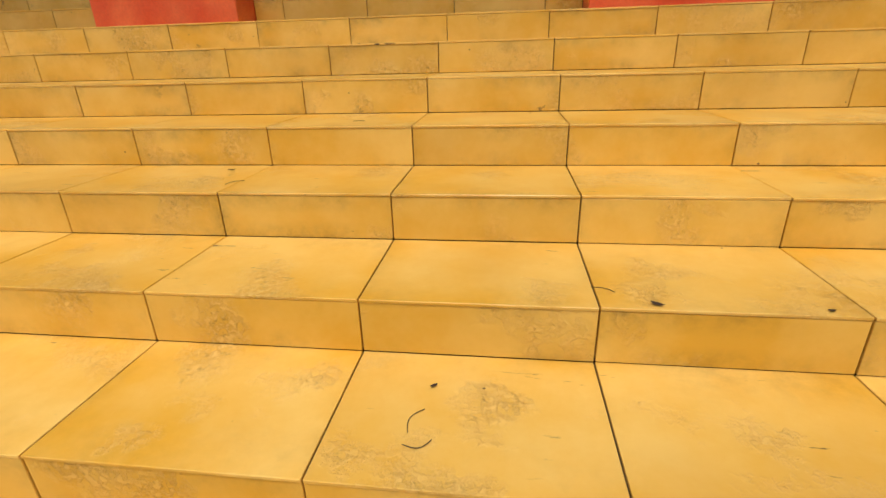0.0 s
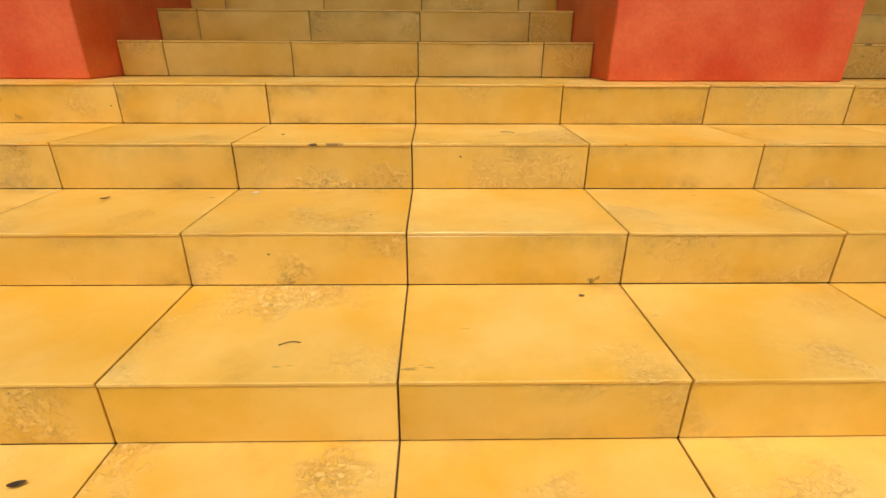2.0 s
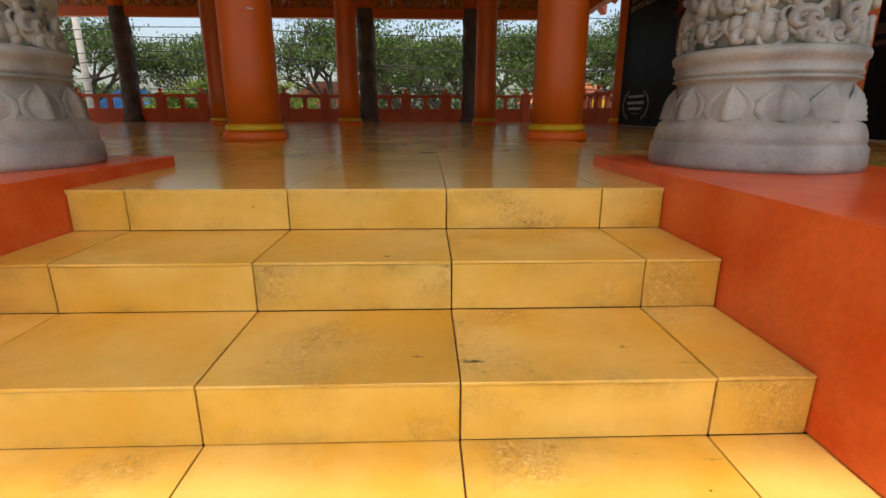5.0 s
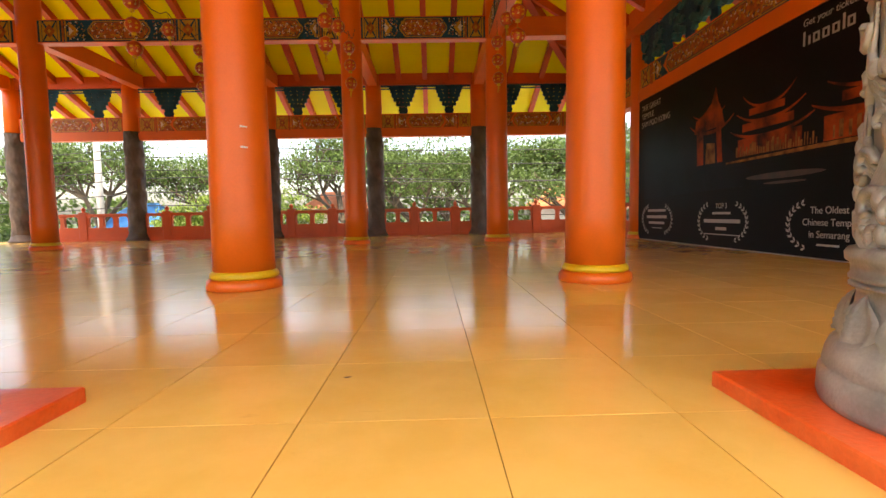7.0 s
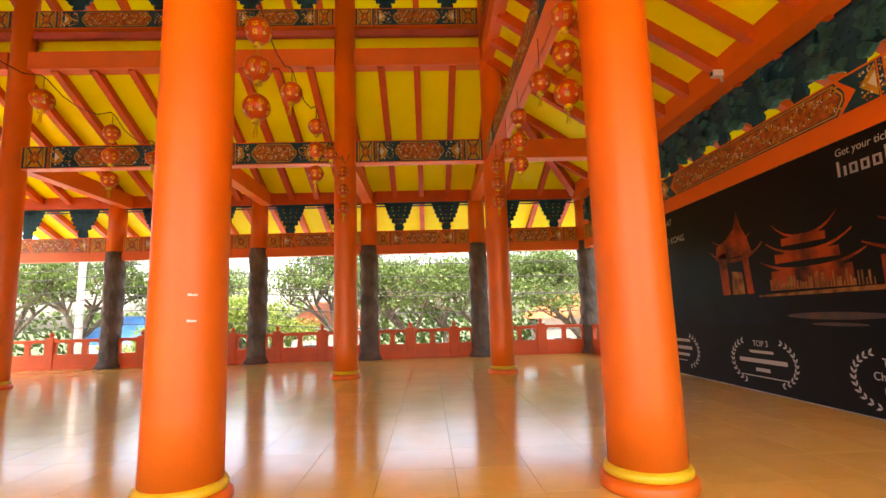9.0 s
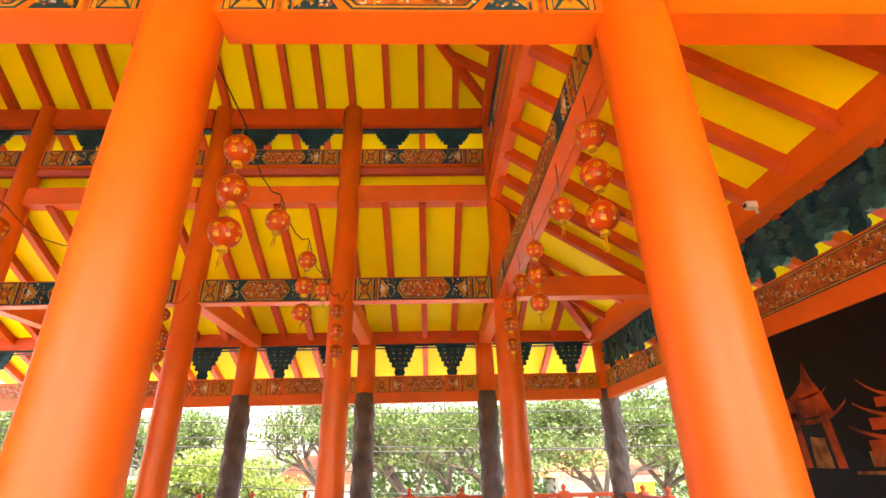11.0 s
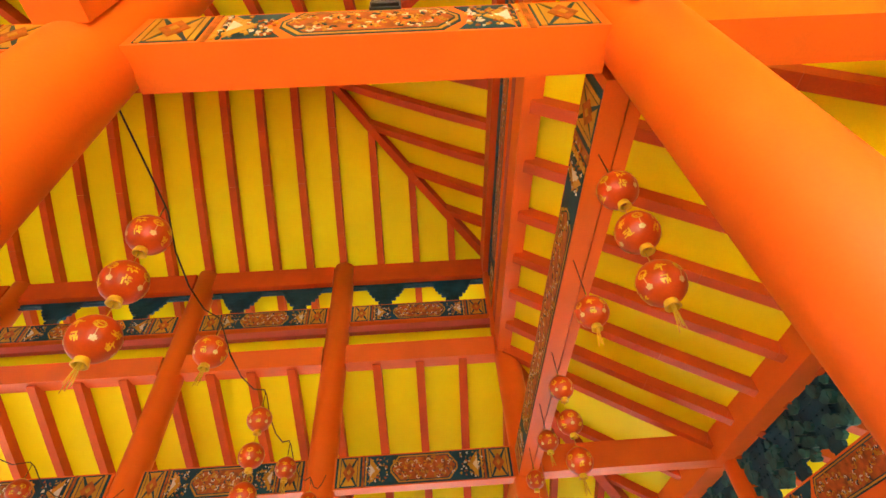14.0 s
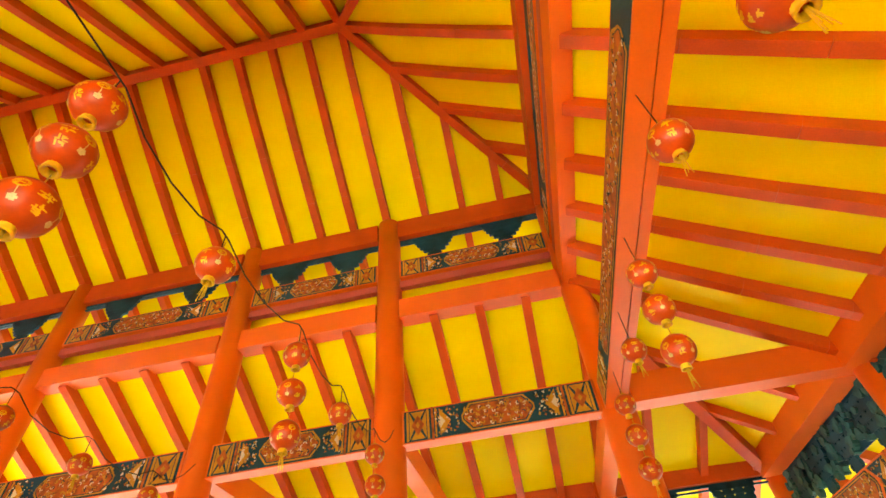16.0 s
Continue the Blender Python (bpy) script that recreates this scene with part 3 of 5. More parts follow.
for yy in (Y1 - EAVE, Y2 + EAVE):
    bm = bmesh.new()
    for k in range(5):
        pts = [slope((APEX_X, RIDGE_Y, RIDGE_Z), (xe, yy, ztip), 0.12, g) - Vector((0, 0, 0.02)) for g in (k / 5, (k + 1) / 5)]
        bar(bm, pts[0], pts[1], 0.16, 0.24)
    tagged(part("hip_rafter", bm, RAFTER), "thick red hip rafter rising to the ridge", "rafter", kind="structure")
plain_beam("ridge_beam", (APEX_X + 0.1, RIDGE_Y, RIDGE_Z - 0.03), (-13.2, RIDGE_Y, RIDGE_Z - 0.03), 0.2, 0.28, RAFTER, "red ridge beam under the roof")

# lower roof around the hall
LZ = 6.95
XO, YO, YF = XP + 1.6, Y3 + 2.2, STONE_Y - 2.95
T_SIDE, T_REAR, T_FRONT = 3.85, 4.05, 4.2
veranda_rafters = [((XR - x) / (XR + 13.2),) * 2 + (0.0,) for x in [XR] + RAFTER_X]
roof_face("rear_veranda_ceiling", (XR, Y2, LZ), (-13.2, Y2, LZ), (XR, YO, T_REAR), (-13.2, YO, T_REAR), 0.1, lab, veranda_rafters, lab)
roof_face("front_veranda_ceiling", (XR, Y1, LZ), (-13.2, Y1, LZ), (XR, YF, T_FRONT), (-13.2, YF, T_FRONT), 0.05, lab, veranda_rafters, lab)
roof_face("side_veranda_ceiling", (XR, Y1, LZ), (XR, Y2, LZ), (XO, Y1, T_SIDE), (XO, Y2, T_SIDE), 0.1, lab, [((y - Y1) / (Y2 - Y1),) * 2 + (0.0,) for y in [9.37 - 0.828 * k for k in range(-1, 7)]], lab)


def corner_roof(cy, oy, t_other):
    zc = (T_SIDE + t_other) / 2
    c, o = (XR, cy, LZ), (XO, oy, zc)
    for a, b in (((XO, cy, T_SIDE), o), (o, (XR, oy, t_other))):
        roof_face("corner_ceiling", c, c, a, b, 0.1, lab, [], lab)
    bm = bmesh.new()
    for k in range(5):
        pts = [slope(c, o, 0.1, g) - Vector((0, 0, 0.02)) for g in (k / 5, (k + 1) / 5)]
        bar(bm, pts[0], pts[1], 0.2, 0.3)
    hip = tagged(part("hip_rafter", bm, RAFTER), "thick red hip rafter of the veranda roof", "rafter", kind="structure")
    for k in range(1, 5):
        f = k / 5
        a = slope(c, o, 0.1, f)
        for e in (slope((XR, oy, t_other), o, 0, f), slope((XO, cy, T_SIDE), o, 0, f)):
            bm = bmesh.new()
            bar(bm, a - Vector((0, 0, 0.01)), e - Vector((0, 0, 0.01)), 0.14, 0.18)
            part("rafter", bm, RAFTER, hip)


corner_roof(Y2, YO, T_REAR)
corner_roof(Y1, YF, T_FRONT)

# added plain wall under the roofs: shuts sky light out at far left end
bm = bmesh.new()
prof = [(YF + 0.3, 0.0), (YF + 0.3, T_FRONT), (Y1, LZ - 0.1), (Y1, 9.5), (RIDGE_Y, RIDGE_Z - 0.05), (Y2, 9.5), (Y2, 0.0)]
prism(bm, prof, (-13.25, 0, 0), (0, 1, 0), (0, 0, 1), (-1, 0, 0), 0.2)
bm.faces.new(bm.verts[:len(prof)])
tagged(part("added_end_wall", bm, RED_WORN), "added plain red end wall that keeps sky light out of the hall", "wall", kind="structure")

# perimeter beams of the veranda: lintel, painted beam, brackets, eaves beam
def perimeter(p, q, n, count, detail=True, dense=False):
    p, q = Vector((*p, 0)), Vector((*q, 0))
    z = lambda h: Vector((0, 0, h))
    plain_beam("lintel", p + z(3.34), q + z(3.34), 0.22, 0.24)
    painted_beam(p + z(3.8), q + z(3.8), 0.18, 0.456, n, detail, RED, False, None if dense else ORANGE_PANEL)
    frieze(p + z(3.8), q + z(3.8), n, 3.82, 4.68, count, dense=dense)
    if dense:
        inset = Vector(n) * 0.2
        plain_beam("backing_board", p + z(4.67) - Vector(n) * 0.05, q + z(4.67) - Vector(n) * 0.05, 0.02, 0.66, TEAL, "dark teal board behind the carved brackets")
        plain_beam("eaves_beam", p + z(5.02) + inset, q + z(5.02) + inset, 0.36, 0.42, RED)
    else:
        plain_beam("eaves_beam", p + z(5.1), q + z(5.1), 0.28, 0.42, RAFTER)


ROW3_X = (XP, XR, XL, -5.2, -9.4, -13.0)
for a, b in zip(ROW3_X[1:], ROW3_X):
    perimeter((a + 0.2, Y3), (b - 0.2, Y3), (0, -1, 0), 2)
perimeter((XP, Y3 - 0.2), (XP, Y2 + 0.15), (-1, 0, 0), 4, dense=True)
perimeter((XP, Y2 - 0.15), (XP, Y1 + 0.15), (-1, 0, 0), 8, dense=True)
perimeter((XP, Y1 - 0.15), (XP, STONE_Y + 0.2), (-1, 0, 0), 4, dense=True)

# ---- carved stone columns ----
def carved_column(x, y, foot, top, r, material, label, seed, red_top):
    e = empty("carved_column", (x, y, foot), label, "column", "carved columns", "structure")
    rnd = random.Random(seed)
    bm = bmesh.new()
    seg, rings = 56, 110
    grid = []
    H = top - foot
    for i in range(rings + 1):
        zz = H * i / rings
        ring = []
        for k in range(seg):
            a = 2 * math.pi * k / seg
            w = noise.noise(Vector((math.cos(a) * 2.2 + seed, math.sin(a) * 2.2, zz * 2.4)))
            coil = math.sin(3 * (a + zz * 3.2) + 2.5 * w)
            d = 0.05 * max(0.0, coil) ** 0.7 + 0.03 * noise.noise(Vector((math.cos(a) * 6, math.sin(a) * 6 + seed, zz * 7)))
            rr = r * (1 + d * 2.2)
            ring.append(bm.verts.new((rr * math.cos(a), rr * math.sin(a), zz)))
        grid.append(ring)
    for a, b in zip(grid, grid[1:]):
        for k in range(seg):
            bm.faces.new((a[k], a[(k + 1) % seg], b[(k + 1) % seg], b[k]))
    part("carved_shaft", bm, material, e, smooth=True)
    part("foot", lathe([(r * 1.45, 0), (r * 1.45, 0.05), (r * 1.35, 0.09), (r * 1.25, 0.1), (r * 1.15, 0.2), (r, 0.24)], 40), material, e, smooth=True)
    if red_top > top:
        part("upper_shaft", lathe([(r * 0.98, H), (r * 0.94, red_top - foot)], 40), RED, e, "plain orange-red upper shaft", smooth=True)
    return e


for i, x in enumerate(ROW3_X):
    carved_column(x, Y3, 0.0, 3.36, 0.255, DARK_STONE, "dark carved stone column with coiling relief, red above", i + 3, 5.0)


# ---- pale carved stone columns at the head of the stairs ----
def leaf(bm, a, r0, z0, w, h, lean):
    """A pointed lotus leaf lying on the base at the angle a, with a raised midrib and side veins."""
    rows, cols = 18, 14
    grid = []
    for i in range(rows + 1):
        f = i / rows
        half = w / 2 * (math.sin(math.pi * min(1.0, f * 0.74 + 0.23)) ** 0.8) * (1 - f ** 5) + 0.002
        ring = []
        for j in range(cols + 1):
            g = 2 * j / cols - 1
            ang = a + g * half / r0
            fold = 0.012 + 0.022 * (1 - abs(g)) ** 1.5 + 0.0028 * math.sin(38 * (f - 0.5 * abs(g))) * (1 - abs(g)) + (0.009 if abs(g) < 0.05 else 0) + (0.012 if 0.78 < abs(g) < 0.96 else 0)
            r = r0 - lean * f + fold * (1 - f ** 4)
            ring.append(bm.verts.new((r * math.cos(ang), r * math.sin(ang), z0 + h * f)))
        grid.append(ring)
    for p, q in zip(grid, grid[1:]):
        for j in range(cols):
            bm.faces.new((p[j], p[j + 1], q[j + 1], q[j]))


def scroll(bm, a, r0, z, size, turn, thick):
    """A raised curl of carved cloud or wave on the shaft."""
    n, seg = 16, 6
    rings = []
    for i in range(n + 1):
        f = i / n
        rad = size * (1 - 0.85 * f)
        ph = turn * (f * 5.2)
        u, v = rad * math.cos(ph), rad * math.sin(ph)
        ang = a + u / r0
        rr = r0 + 0.02 + thick * 0.9 * f
        th = thick * (0.55 + 0.6 * math.sin(math.pi * min(1, f * 0.8 + 0.15)))
        rings.append([bm.verts.new(((rr + th * math.cos(2 * math.pi * k / seg)) * math.cos(ang + th * 0.9 * math.sin(2 * math.pi * k / seg) * math.cos(ph) / r0),
                                    (rr + th * math.cos(2 * math.pi * k / seg)) * math.sin(ang + th * 0.9 * math.sin(2 * math.pi * k / seg) * math.cos(ph) / r0),
                                    z + v + th * 0.9 * math.sin(2 * math.pi * k / seg) * math.sin(ph))) for k in range(seg)])
    for p, q in zip(rings, rings[1:]):
        for k in range(seg):
            bm.faces.new((p[k], p[(k + 1) % seg], q[(k + 1) % seg], q[k]))
    bm.faces.new(rings[-1])
    bm.faces.new(rings[0][::-1])


def strand(bm, pts, thick):
    """A raised carved ridge along the points (angle, height) of a shaft with radius r."""
    rings = []
    for i, (a, z, r) in enumerate(pts):
        th = thick * math.sin(math.pi * (i + 0.6) / (len(pts) + 0.2)) + 0.003
        rings.append([bm.verts.new(((r + th * math.cos(t)) * math.cos(a), (r + th * math.cos(t)) * math.sin(a), z + th * math.sin(t))) for t in (0, 1.05, 2.1, 3.14, 4.2, 5.25)])
    for p, q in zip(rings, rings[1:]):
        for k in range(6):
            bm.faces.new((p[k], p[(k + 1) % 6], q[(k + 1) % 6], q[k]))


def blob(bm, c, r, sz=1.0, seg=9, rings=6):
    c = Vector(c)
    rows = [[bm.verts.new(c + Vector((r * math.sin(t) * math.cos(2 * math.pi * k / seg), r * math.sin(t) * math.sin(2 * math.pi * k / seg), -r * sz * math.cos(t)))) for k in range(seg)]
            for t in [math.pi * (i + 0.25) / (rings + 0.5) for i in range(rings + 1)]]
    for p, q in zip(rows, rows[1:]):
        for k in range(seg):
            bm.faces.new((p[k], p[(k + 1) % seg], q[(k + 1) % seg], q[k]))


def stone_column(x, y, seed):
    e = empty("stone_column", (x, y, PED_TOP), "pale grey stone column with lotus leaf base and carved clouds", "column", "stone columns", "structure")
    prof = [(0.415, 0), (0.42, 0.02), (0.417, 0.085), (0.407, 0.1), (0.402, 0.105), (0.407, 0.115), (0.40, 0.15), (0.388, 0.178), (0.372, 0.19), (0.352, 0.22), (0.335, 0.27), (0.328, 0.33), (0.33, 0.348),
            (0.348, 0.352), (0.349, 0.36), (0.337, 0.364), (0.337, 0.369), (0.349, 0.373), (0.35, 0.382), (0.344, 0.39), (0.346, 0.42), (0.359, 0.43), (0.361, 0.452), (0.352, 0.466), (0.32, 0.474)]
    part("base", lathe(prof, 64), STONE, e, smooth=True)
    bm = bmesh.new()
    for k in range(12):
        leaf(bm, 2 * math.pi * (k + 0.35) / 12, 0.347, 0.194, 0.19, 0.142, 0.022)
    part("lotus_leaves", bm, STONE, e, "carved upright lotus leaves", smooth=True)
    part("shaft", lathe([(0.31, 0.46), (0.30, 1.0), (0.285, 2.4), (0.275, 4.6)], 56), STONE, e, smooth=True)
    rnd = random.Random(seed)
    bm = bmesh.new()
    for k in range(330):
        z = 0.5 + 3.9 * rnd.random() ** 2.2
        a = rnd.uniform(0, 2 * math.pi)
        scroll(bm, a, 0.30, z, rnd.uniform(0.035, 0.075), rnd.choice((-1, 1)), rnd.uniform(0.009, 0.02))
    for k in range(130):
        z, a = 0.49 + 3.6 * rnd.random() ** 2.4, rnd.uniform(0, 2 * math.pi)
        sg = rnd.choice((-1, 1))
        for m_ in range(4):
            pts = [(a + sg * 0.09 * i, z + m_ * 0.016 + 0.0045 * i * i, 0.315) for i in range(9)]
            strand(bm, pts, 0.010)
    for k in range(70):
        z, a = 0.5 + 3.6 * rnd.random() ** 2.0, rnd.uniform(0, 2 * math.pi)
        for m_ in range(3):
            r = rnd.uniform(0.022, 0.038)
            aa = a + m_ * 0.16
            blob(bm, (0.315 * math.cos(aa), 0.315 * math.sin(aa), z + rnd.uniform(-0.01, 0.01)), r, 1.25)
    part("cloud_carving", bm, STONE, e, "raised carved cloud scrolls and waves", smooth=True)
    return e


stone = stone_column(sum(PEDS[0]) / 2 + 0.02, STONE_Y, 20)
for i, (a, b) in enumerate(PEDS[1:]):
    copy_thing(stone, pose((a + b) / 2 - 0.02, STONE_Y, PED_TOP, 0, 0, 95 * (i + 1)))


# ---- balustrade ----
def post_cap(bm, x, y, z):
    lathe([(0.055, z), (0.05, z + 0.015), (0.035, z + 0.03), (0.06, z + 0.06), (0.066, z + 0.095), (0.05, z + 0.125), (0.02, z + 0.15), (0.004, z + 0.175)], 14, bm, (x, y))


def balustrade(p, q, posts):
    """Red panel balustrade from p to q with posts at the given distances, two rounded openings a panel above a solid foot."""
    p, q = Vector((*p, 0)), Vector((*q, 0))
    L = (q - p).length
    ang = math.degrees(math.atan2(q.y - p.y, q.x - p.x))
    e = new("balustrade")
    e.matrix_world = pose(p.x, p.y, 0, 0, 0, ang)
    tagged(e, "orange-red painted balustrade with solid foot, small openings and lotus posts", "balustrade", "balustrades", "structure")
    part("panel", boxes((0, L, -0.06, 0.06, 0, 0.42), (0, L, -0.075, 0.075, 0, 0.1), bevel=0.004), RED_DARK, e)
    part("handrail", boxes((0, L, -0.07, 0.07, 0.76, 0.85), bevel=0.012), RED_DARK, e)
    for f in posts:
        post = part("post", boxes((f - 0.13, f + 0.13, -0.085, 0.085, 0, 0.9), bevel=0.02), RED_DARK, e)
        bm = bmesh.new()
        post_cap(bm, f, 0, 0.9)
        part("finial", bm, RED_DARK, post, "small painted lotus bud on the post", smooth=True)
    edges = [-0.13] + list(posts) + [L + 0.13]
    for f0, f1 in zip(edges, edges[1:]):
        w = f1 - f0 - 0.26
        if w < 0.12:
            continue
        k = max(1, round(w / 0.5))
        for j in range(k + 1):
            c = f0 + 0.13 + w * j / k
            half = 0.07 if 0 < j < k else 0.035
            bm = bmesh.new()
            # pier with rounded shoulders between two openings
            up_ = [(half + 0.05, 0.41), (half + 0.02, 0.425), (half, 0.455), (half * 0.85, 0.60), (half, 0.70), (half + 0.03, 0.745), (half + 0.07, 0.765)]
            pts = up_ + [(-x, z) for x, z in up_[::-1]]
            prism(bm, [(x, z) for x, z in pts], (c, 0.045, 0), (1, 0, 0), (0, 0, 1), (0, -1, 0), 0.09)
            bm.faces.new([v for v in bm.verts[:len(pts)]][::-1])
            part("baluster", bm, RED_DARK, e)
    return e


RED_DARK = mat("red_balustrade_paint", (0.62, 0.085, 0.010), 0.45, vary=0.08, soft=0.2)
for a, b in zip(ROW3_X[1:], ROW3_X):
    a0, b0 = a + 0.27, b - 0.27
    balustrade((a0, Y3), (b0, Y3), [x - a0 for x in [-0.72 + 1.295 * k for k in range(9, -12, -1)][::-1] if a0 + 0.2 < x < b0 - 0.2])
balustrade((XP, Y3 - 0.27), (XP, Y2 + 0.3), (1.0, 2.3))

# ---- banner on the side wall ----
BX = XP - 0.09
B0, B1, BTOP = 0.6, Y2 - 0.2, 3.1
wall = part("wall_right", boxes((BX + 0.03, XP + 0.1, STONE_Y, B1, 0, 3.1)), CONCRETE)
tagged(wall, "plain panel wall behind the banner", "wall", kind="structure")
banner = part("banner", boxes((BX, BX + 0.02, B0, B1, 0.02, BTOP), bevel=0.003), BANNER)
tagged(banner, "large black printed banner with night view of lit temple roofs", "banner")
PRINT_W = mat("white_print", (0.48, 0.46, 0.44), 0.4, vary=0.04, bump=0)
PRINT_O = mat("orange_print", (0.42, 0.06, 0.010), 0.5, spec=0.15, vary=0.4, scale=9, bump=0, fine=25, dark=(0.03, 0.010, 0.006))
PRINT_Y = mat("amber_print", (0.34, 0.15, 0.04), 0.5, spec=0.15, vary=0.4, scale=20, bump=0, fine=40, dark=(0.1, 0.03, 0.01))
PRINT_DIM = mat("dim_orange_print", (0.07, 0.016, 0.006), 0.35, vary=0.4, scale=10, bump=0, dark=(0.015, 0.008, 0.006))
PRINT_B = mat("night_blue_print", (0.006, 0.008, 0.016), 0.5, spec=0.15, vary=0.4, scale=3, bump=0)


def on_banner(bm, pts, depth):
    """A printed shape; pts are (distance along the wall, height)."""
    prism(bm, [(-y, z) for y, z in pts], (BX - 0.0005, 0, 0), (0, -1, 0), (0, 0, 1), (-1, 0, 0), depth)


bm = bmesh.new()
rect4 = lambda y0, y1, z0, z1: [(y1, z0), (y0, z0), (y0, z1), (y1, z1)]
on_banner(bm, [(9.9, 0.9), (9.9, 2.5), (8.6, 2.6), (7.2, 1.9), (6.0, 1.0)][::-1], 0.0008)
part("night_sky_print", bm, PRINT_B, banner, "dark blue patch of printed night sky")
roofs, lit, dim = bmesh.new(), bmesh.new(), bmesh.new()


def swept_roof(y0, y1, z, rise, thick, bm_=None):
    """One printed roof edge from y0 to y1: a thin band that curls up at both ends."""
    n_ = 14
    ym, half = (y0 + y1) / 2, (y1 - y0) / 2
    top = lambda g: z + rise * abs(g) ** 2.6
    for k in range(n_):
        g0, g1 = 2 * k / n_ - 1, 2 * (k + 1) / n_ - 1
        t0, t1 = thick * (1 - 0.7 * abs(g0) ** 2), thick * (1 - 0.7 * abs(g1) ** 2)
        on_banner(bm_ or roofs, [(ym + half * g1, top(g1) - t1), (ym + half * g0, top(g0) - t0), (ym + half * g0, top(g0)), (ym + half * g1, top(g1))], 0.0022)


# tall gate tower, lit from below, with a steep gable and curled eaves
for pts in ([(7.55, 1.42), (7.75, 1.42), (7.78, 2.05), (7.58, 2.1)], [(7.0, 1.42), (7.14, 1.42), (7.2, 2.05), (7.06, 2.05)],
            [(6.95, 2.02), (7.85, 1.98), (7.8, 2.2), (7.05, 2.28)], [(7.02, 2.24), (7.82, 2.2), (7.55, 2.29), (7.33, 2.43), (7.22, 2.68), (7.15, 2.44)]):
    on_banner(roofs, pts[::-1], 0.0016)
swept_roof(6.72, 8.0, 1.98, 0.17, 0.06)
swept_roof(6.95, 7.9, 2.22, 0.1, 0.04)
on_banner(lit, [(7.5, 1.42), (7.2, 1.42), (7.22, 1.75), (7.46, 1.78)], 0.0018)
# long main hall with three roof tiers
for y0, y1, z0, z1 in ((5.3, 6.6, 1.44, 1.7), (5.45, 6.5, 1.8, 1.92), (5.62, 6.35, 2.02, 2.12)):
    on_banner(roofs, rect4(y0, y1, z0, z1), 0.0014)
for y0, y1, z, rise, th in ((5.1, 6.8, 1.72, 0.14, 0.06), (5.25, 6.65, 1.94, 0.16, 0.05), (5.42, 6.5, 2.14, 0.2, 0.045)):
    swept_roof(y0, y1, z, rise, th)
rnd_b = random.Random(31)
for k in range(34):
    y = 5.05 + 1.6 * k / 34
    on_banner(lit, rect4(y, y + rnd_b.uniform(0.015, 0.045), 1.44, 1.5 + rnd_b.random() * 0.14), 0.0022)
# right-hand hall and the gates between
for yc in (4.2, 2.4):
    for y0, y1, z0, z1 in ((yc - 0.75, yc + 0.75, 1.44, 1.74), (yc - 0.5, yc + 0.5, 1.86, 1.98)):
        on_banner(roofs, rect4(y0, y1, z0, z1), 0.0014)
    swept_roof(yc - 0.95, yc + 0.95, 1.78, 0.14, 0.07)
    swept_roof(yc - 0.72, yc + 0.72, 2.02, 0.13, 0.055)
    for k in range(12):
        y = yc - 0.7 + 1.4 * k / 12
        on_banner(lit, rect4(y, y + rnd_b.uniform(0.03, 0.08), 1.46, 1.6 + 0.1 * rnd_b.random()), 0.0022)
# lit ground line and reflections in the wet court
on_banner(lit, [(6.9, 1.36), (3.2, 1.39), (1.2, 1.39), (1.2, 1.43), (5.0, 1.43), (6.9, 1.39)], 0.0012)
for y0, y1, z, th in ((4.9, 6.4, 1.1, 0.09), (5.2, 6.0, 1.0, 0.04), (2.6, 4.3, 1.12, 0.11), (3.0, 3.9, 0.98, 0.05)):
    ym, half = (y0 + y1) / 2, (y1 - y0) / 2
    on_banner(dim, [(ym + half * math.cos(t), z + th * 0.5 * math.sin(t)) for t in [2 * math.pi * k / 16 for k in range(16)]], 0.0012)
part("reflection_print", dim, PRINT_DIM, banner, "dim orange reflection on wet ground in print")
part("roof_print", roofs, PRINT_O, banner, "orange-lit temple roofs in print")
part("facade_print", lit, PRINT_Y, banner, "amber lit temple front in print")


def lettering(text, y, z, size, parent, align="LEFT", slant=0.0):
    c = bpy.data.curves.new("lettering", "FONT")
    c.body, c.size, c.align_x, c.extrude, c.shear = text, size, align, 0.001, slant
    ob = new("lettering", c)
    c.materials.append(PRINT_W)
    ob.matrix_world = Matrix.Translation((BX - 0.0015, y, z)) @ Matrix(((0, 0, -1, 0), (-1, 0, 0, 0), (0, 1, 0, 0), (0, 0, 0, 1)))
    ob.parent = parent
    return ob


lettering("Get your tickets", 5.34, 2.92, 0.125, banner, slant=0.1)
lettering("THE GREAT", 10.05, 2.84, 0.17, banner)
lettering("TEMPLE", 10.05, 2.66, 0.17, banner)
lettering("SAM POO KONG", 10.05, 2.48, 0.17, banner)
lettering("The Oldest", 4.83, 0.57, 0.125, banner, "CENTER")
lettering("Chinese Temple", 4.83, 0.42, 0.125, banner, "CENTER")
lettering("in Semarang", 4.83, 0.27, 0.125, banner, "CENTER")
lettering("TOP 3", 7.0, 0.66, 0.12, banner, "CENTER")
bm = bmesh.new()
for y0, y1, z0, z1 in ((5.0, 4.66, 0.17, 0.195), (6.75, 7.25, 0.56, 0.6), (6.5, 7.5, 0.42, 0.48), (6.85, 7.15, 0.3, 0.35), (6.5, 7.5, 0.22, 0.235), (8.9, 9.7, 0.62, 0.67), (8.85, 9.75, 0.48, 0.54), (8.95, 9.65, 0.36, 0.41), (9.05, 9.5, 0.27, 0.285)):
    on_banner(bm, rect4(min(y0, y1), max(y0, y1), z0, z1), 0.0016)
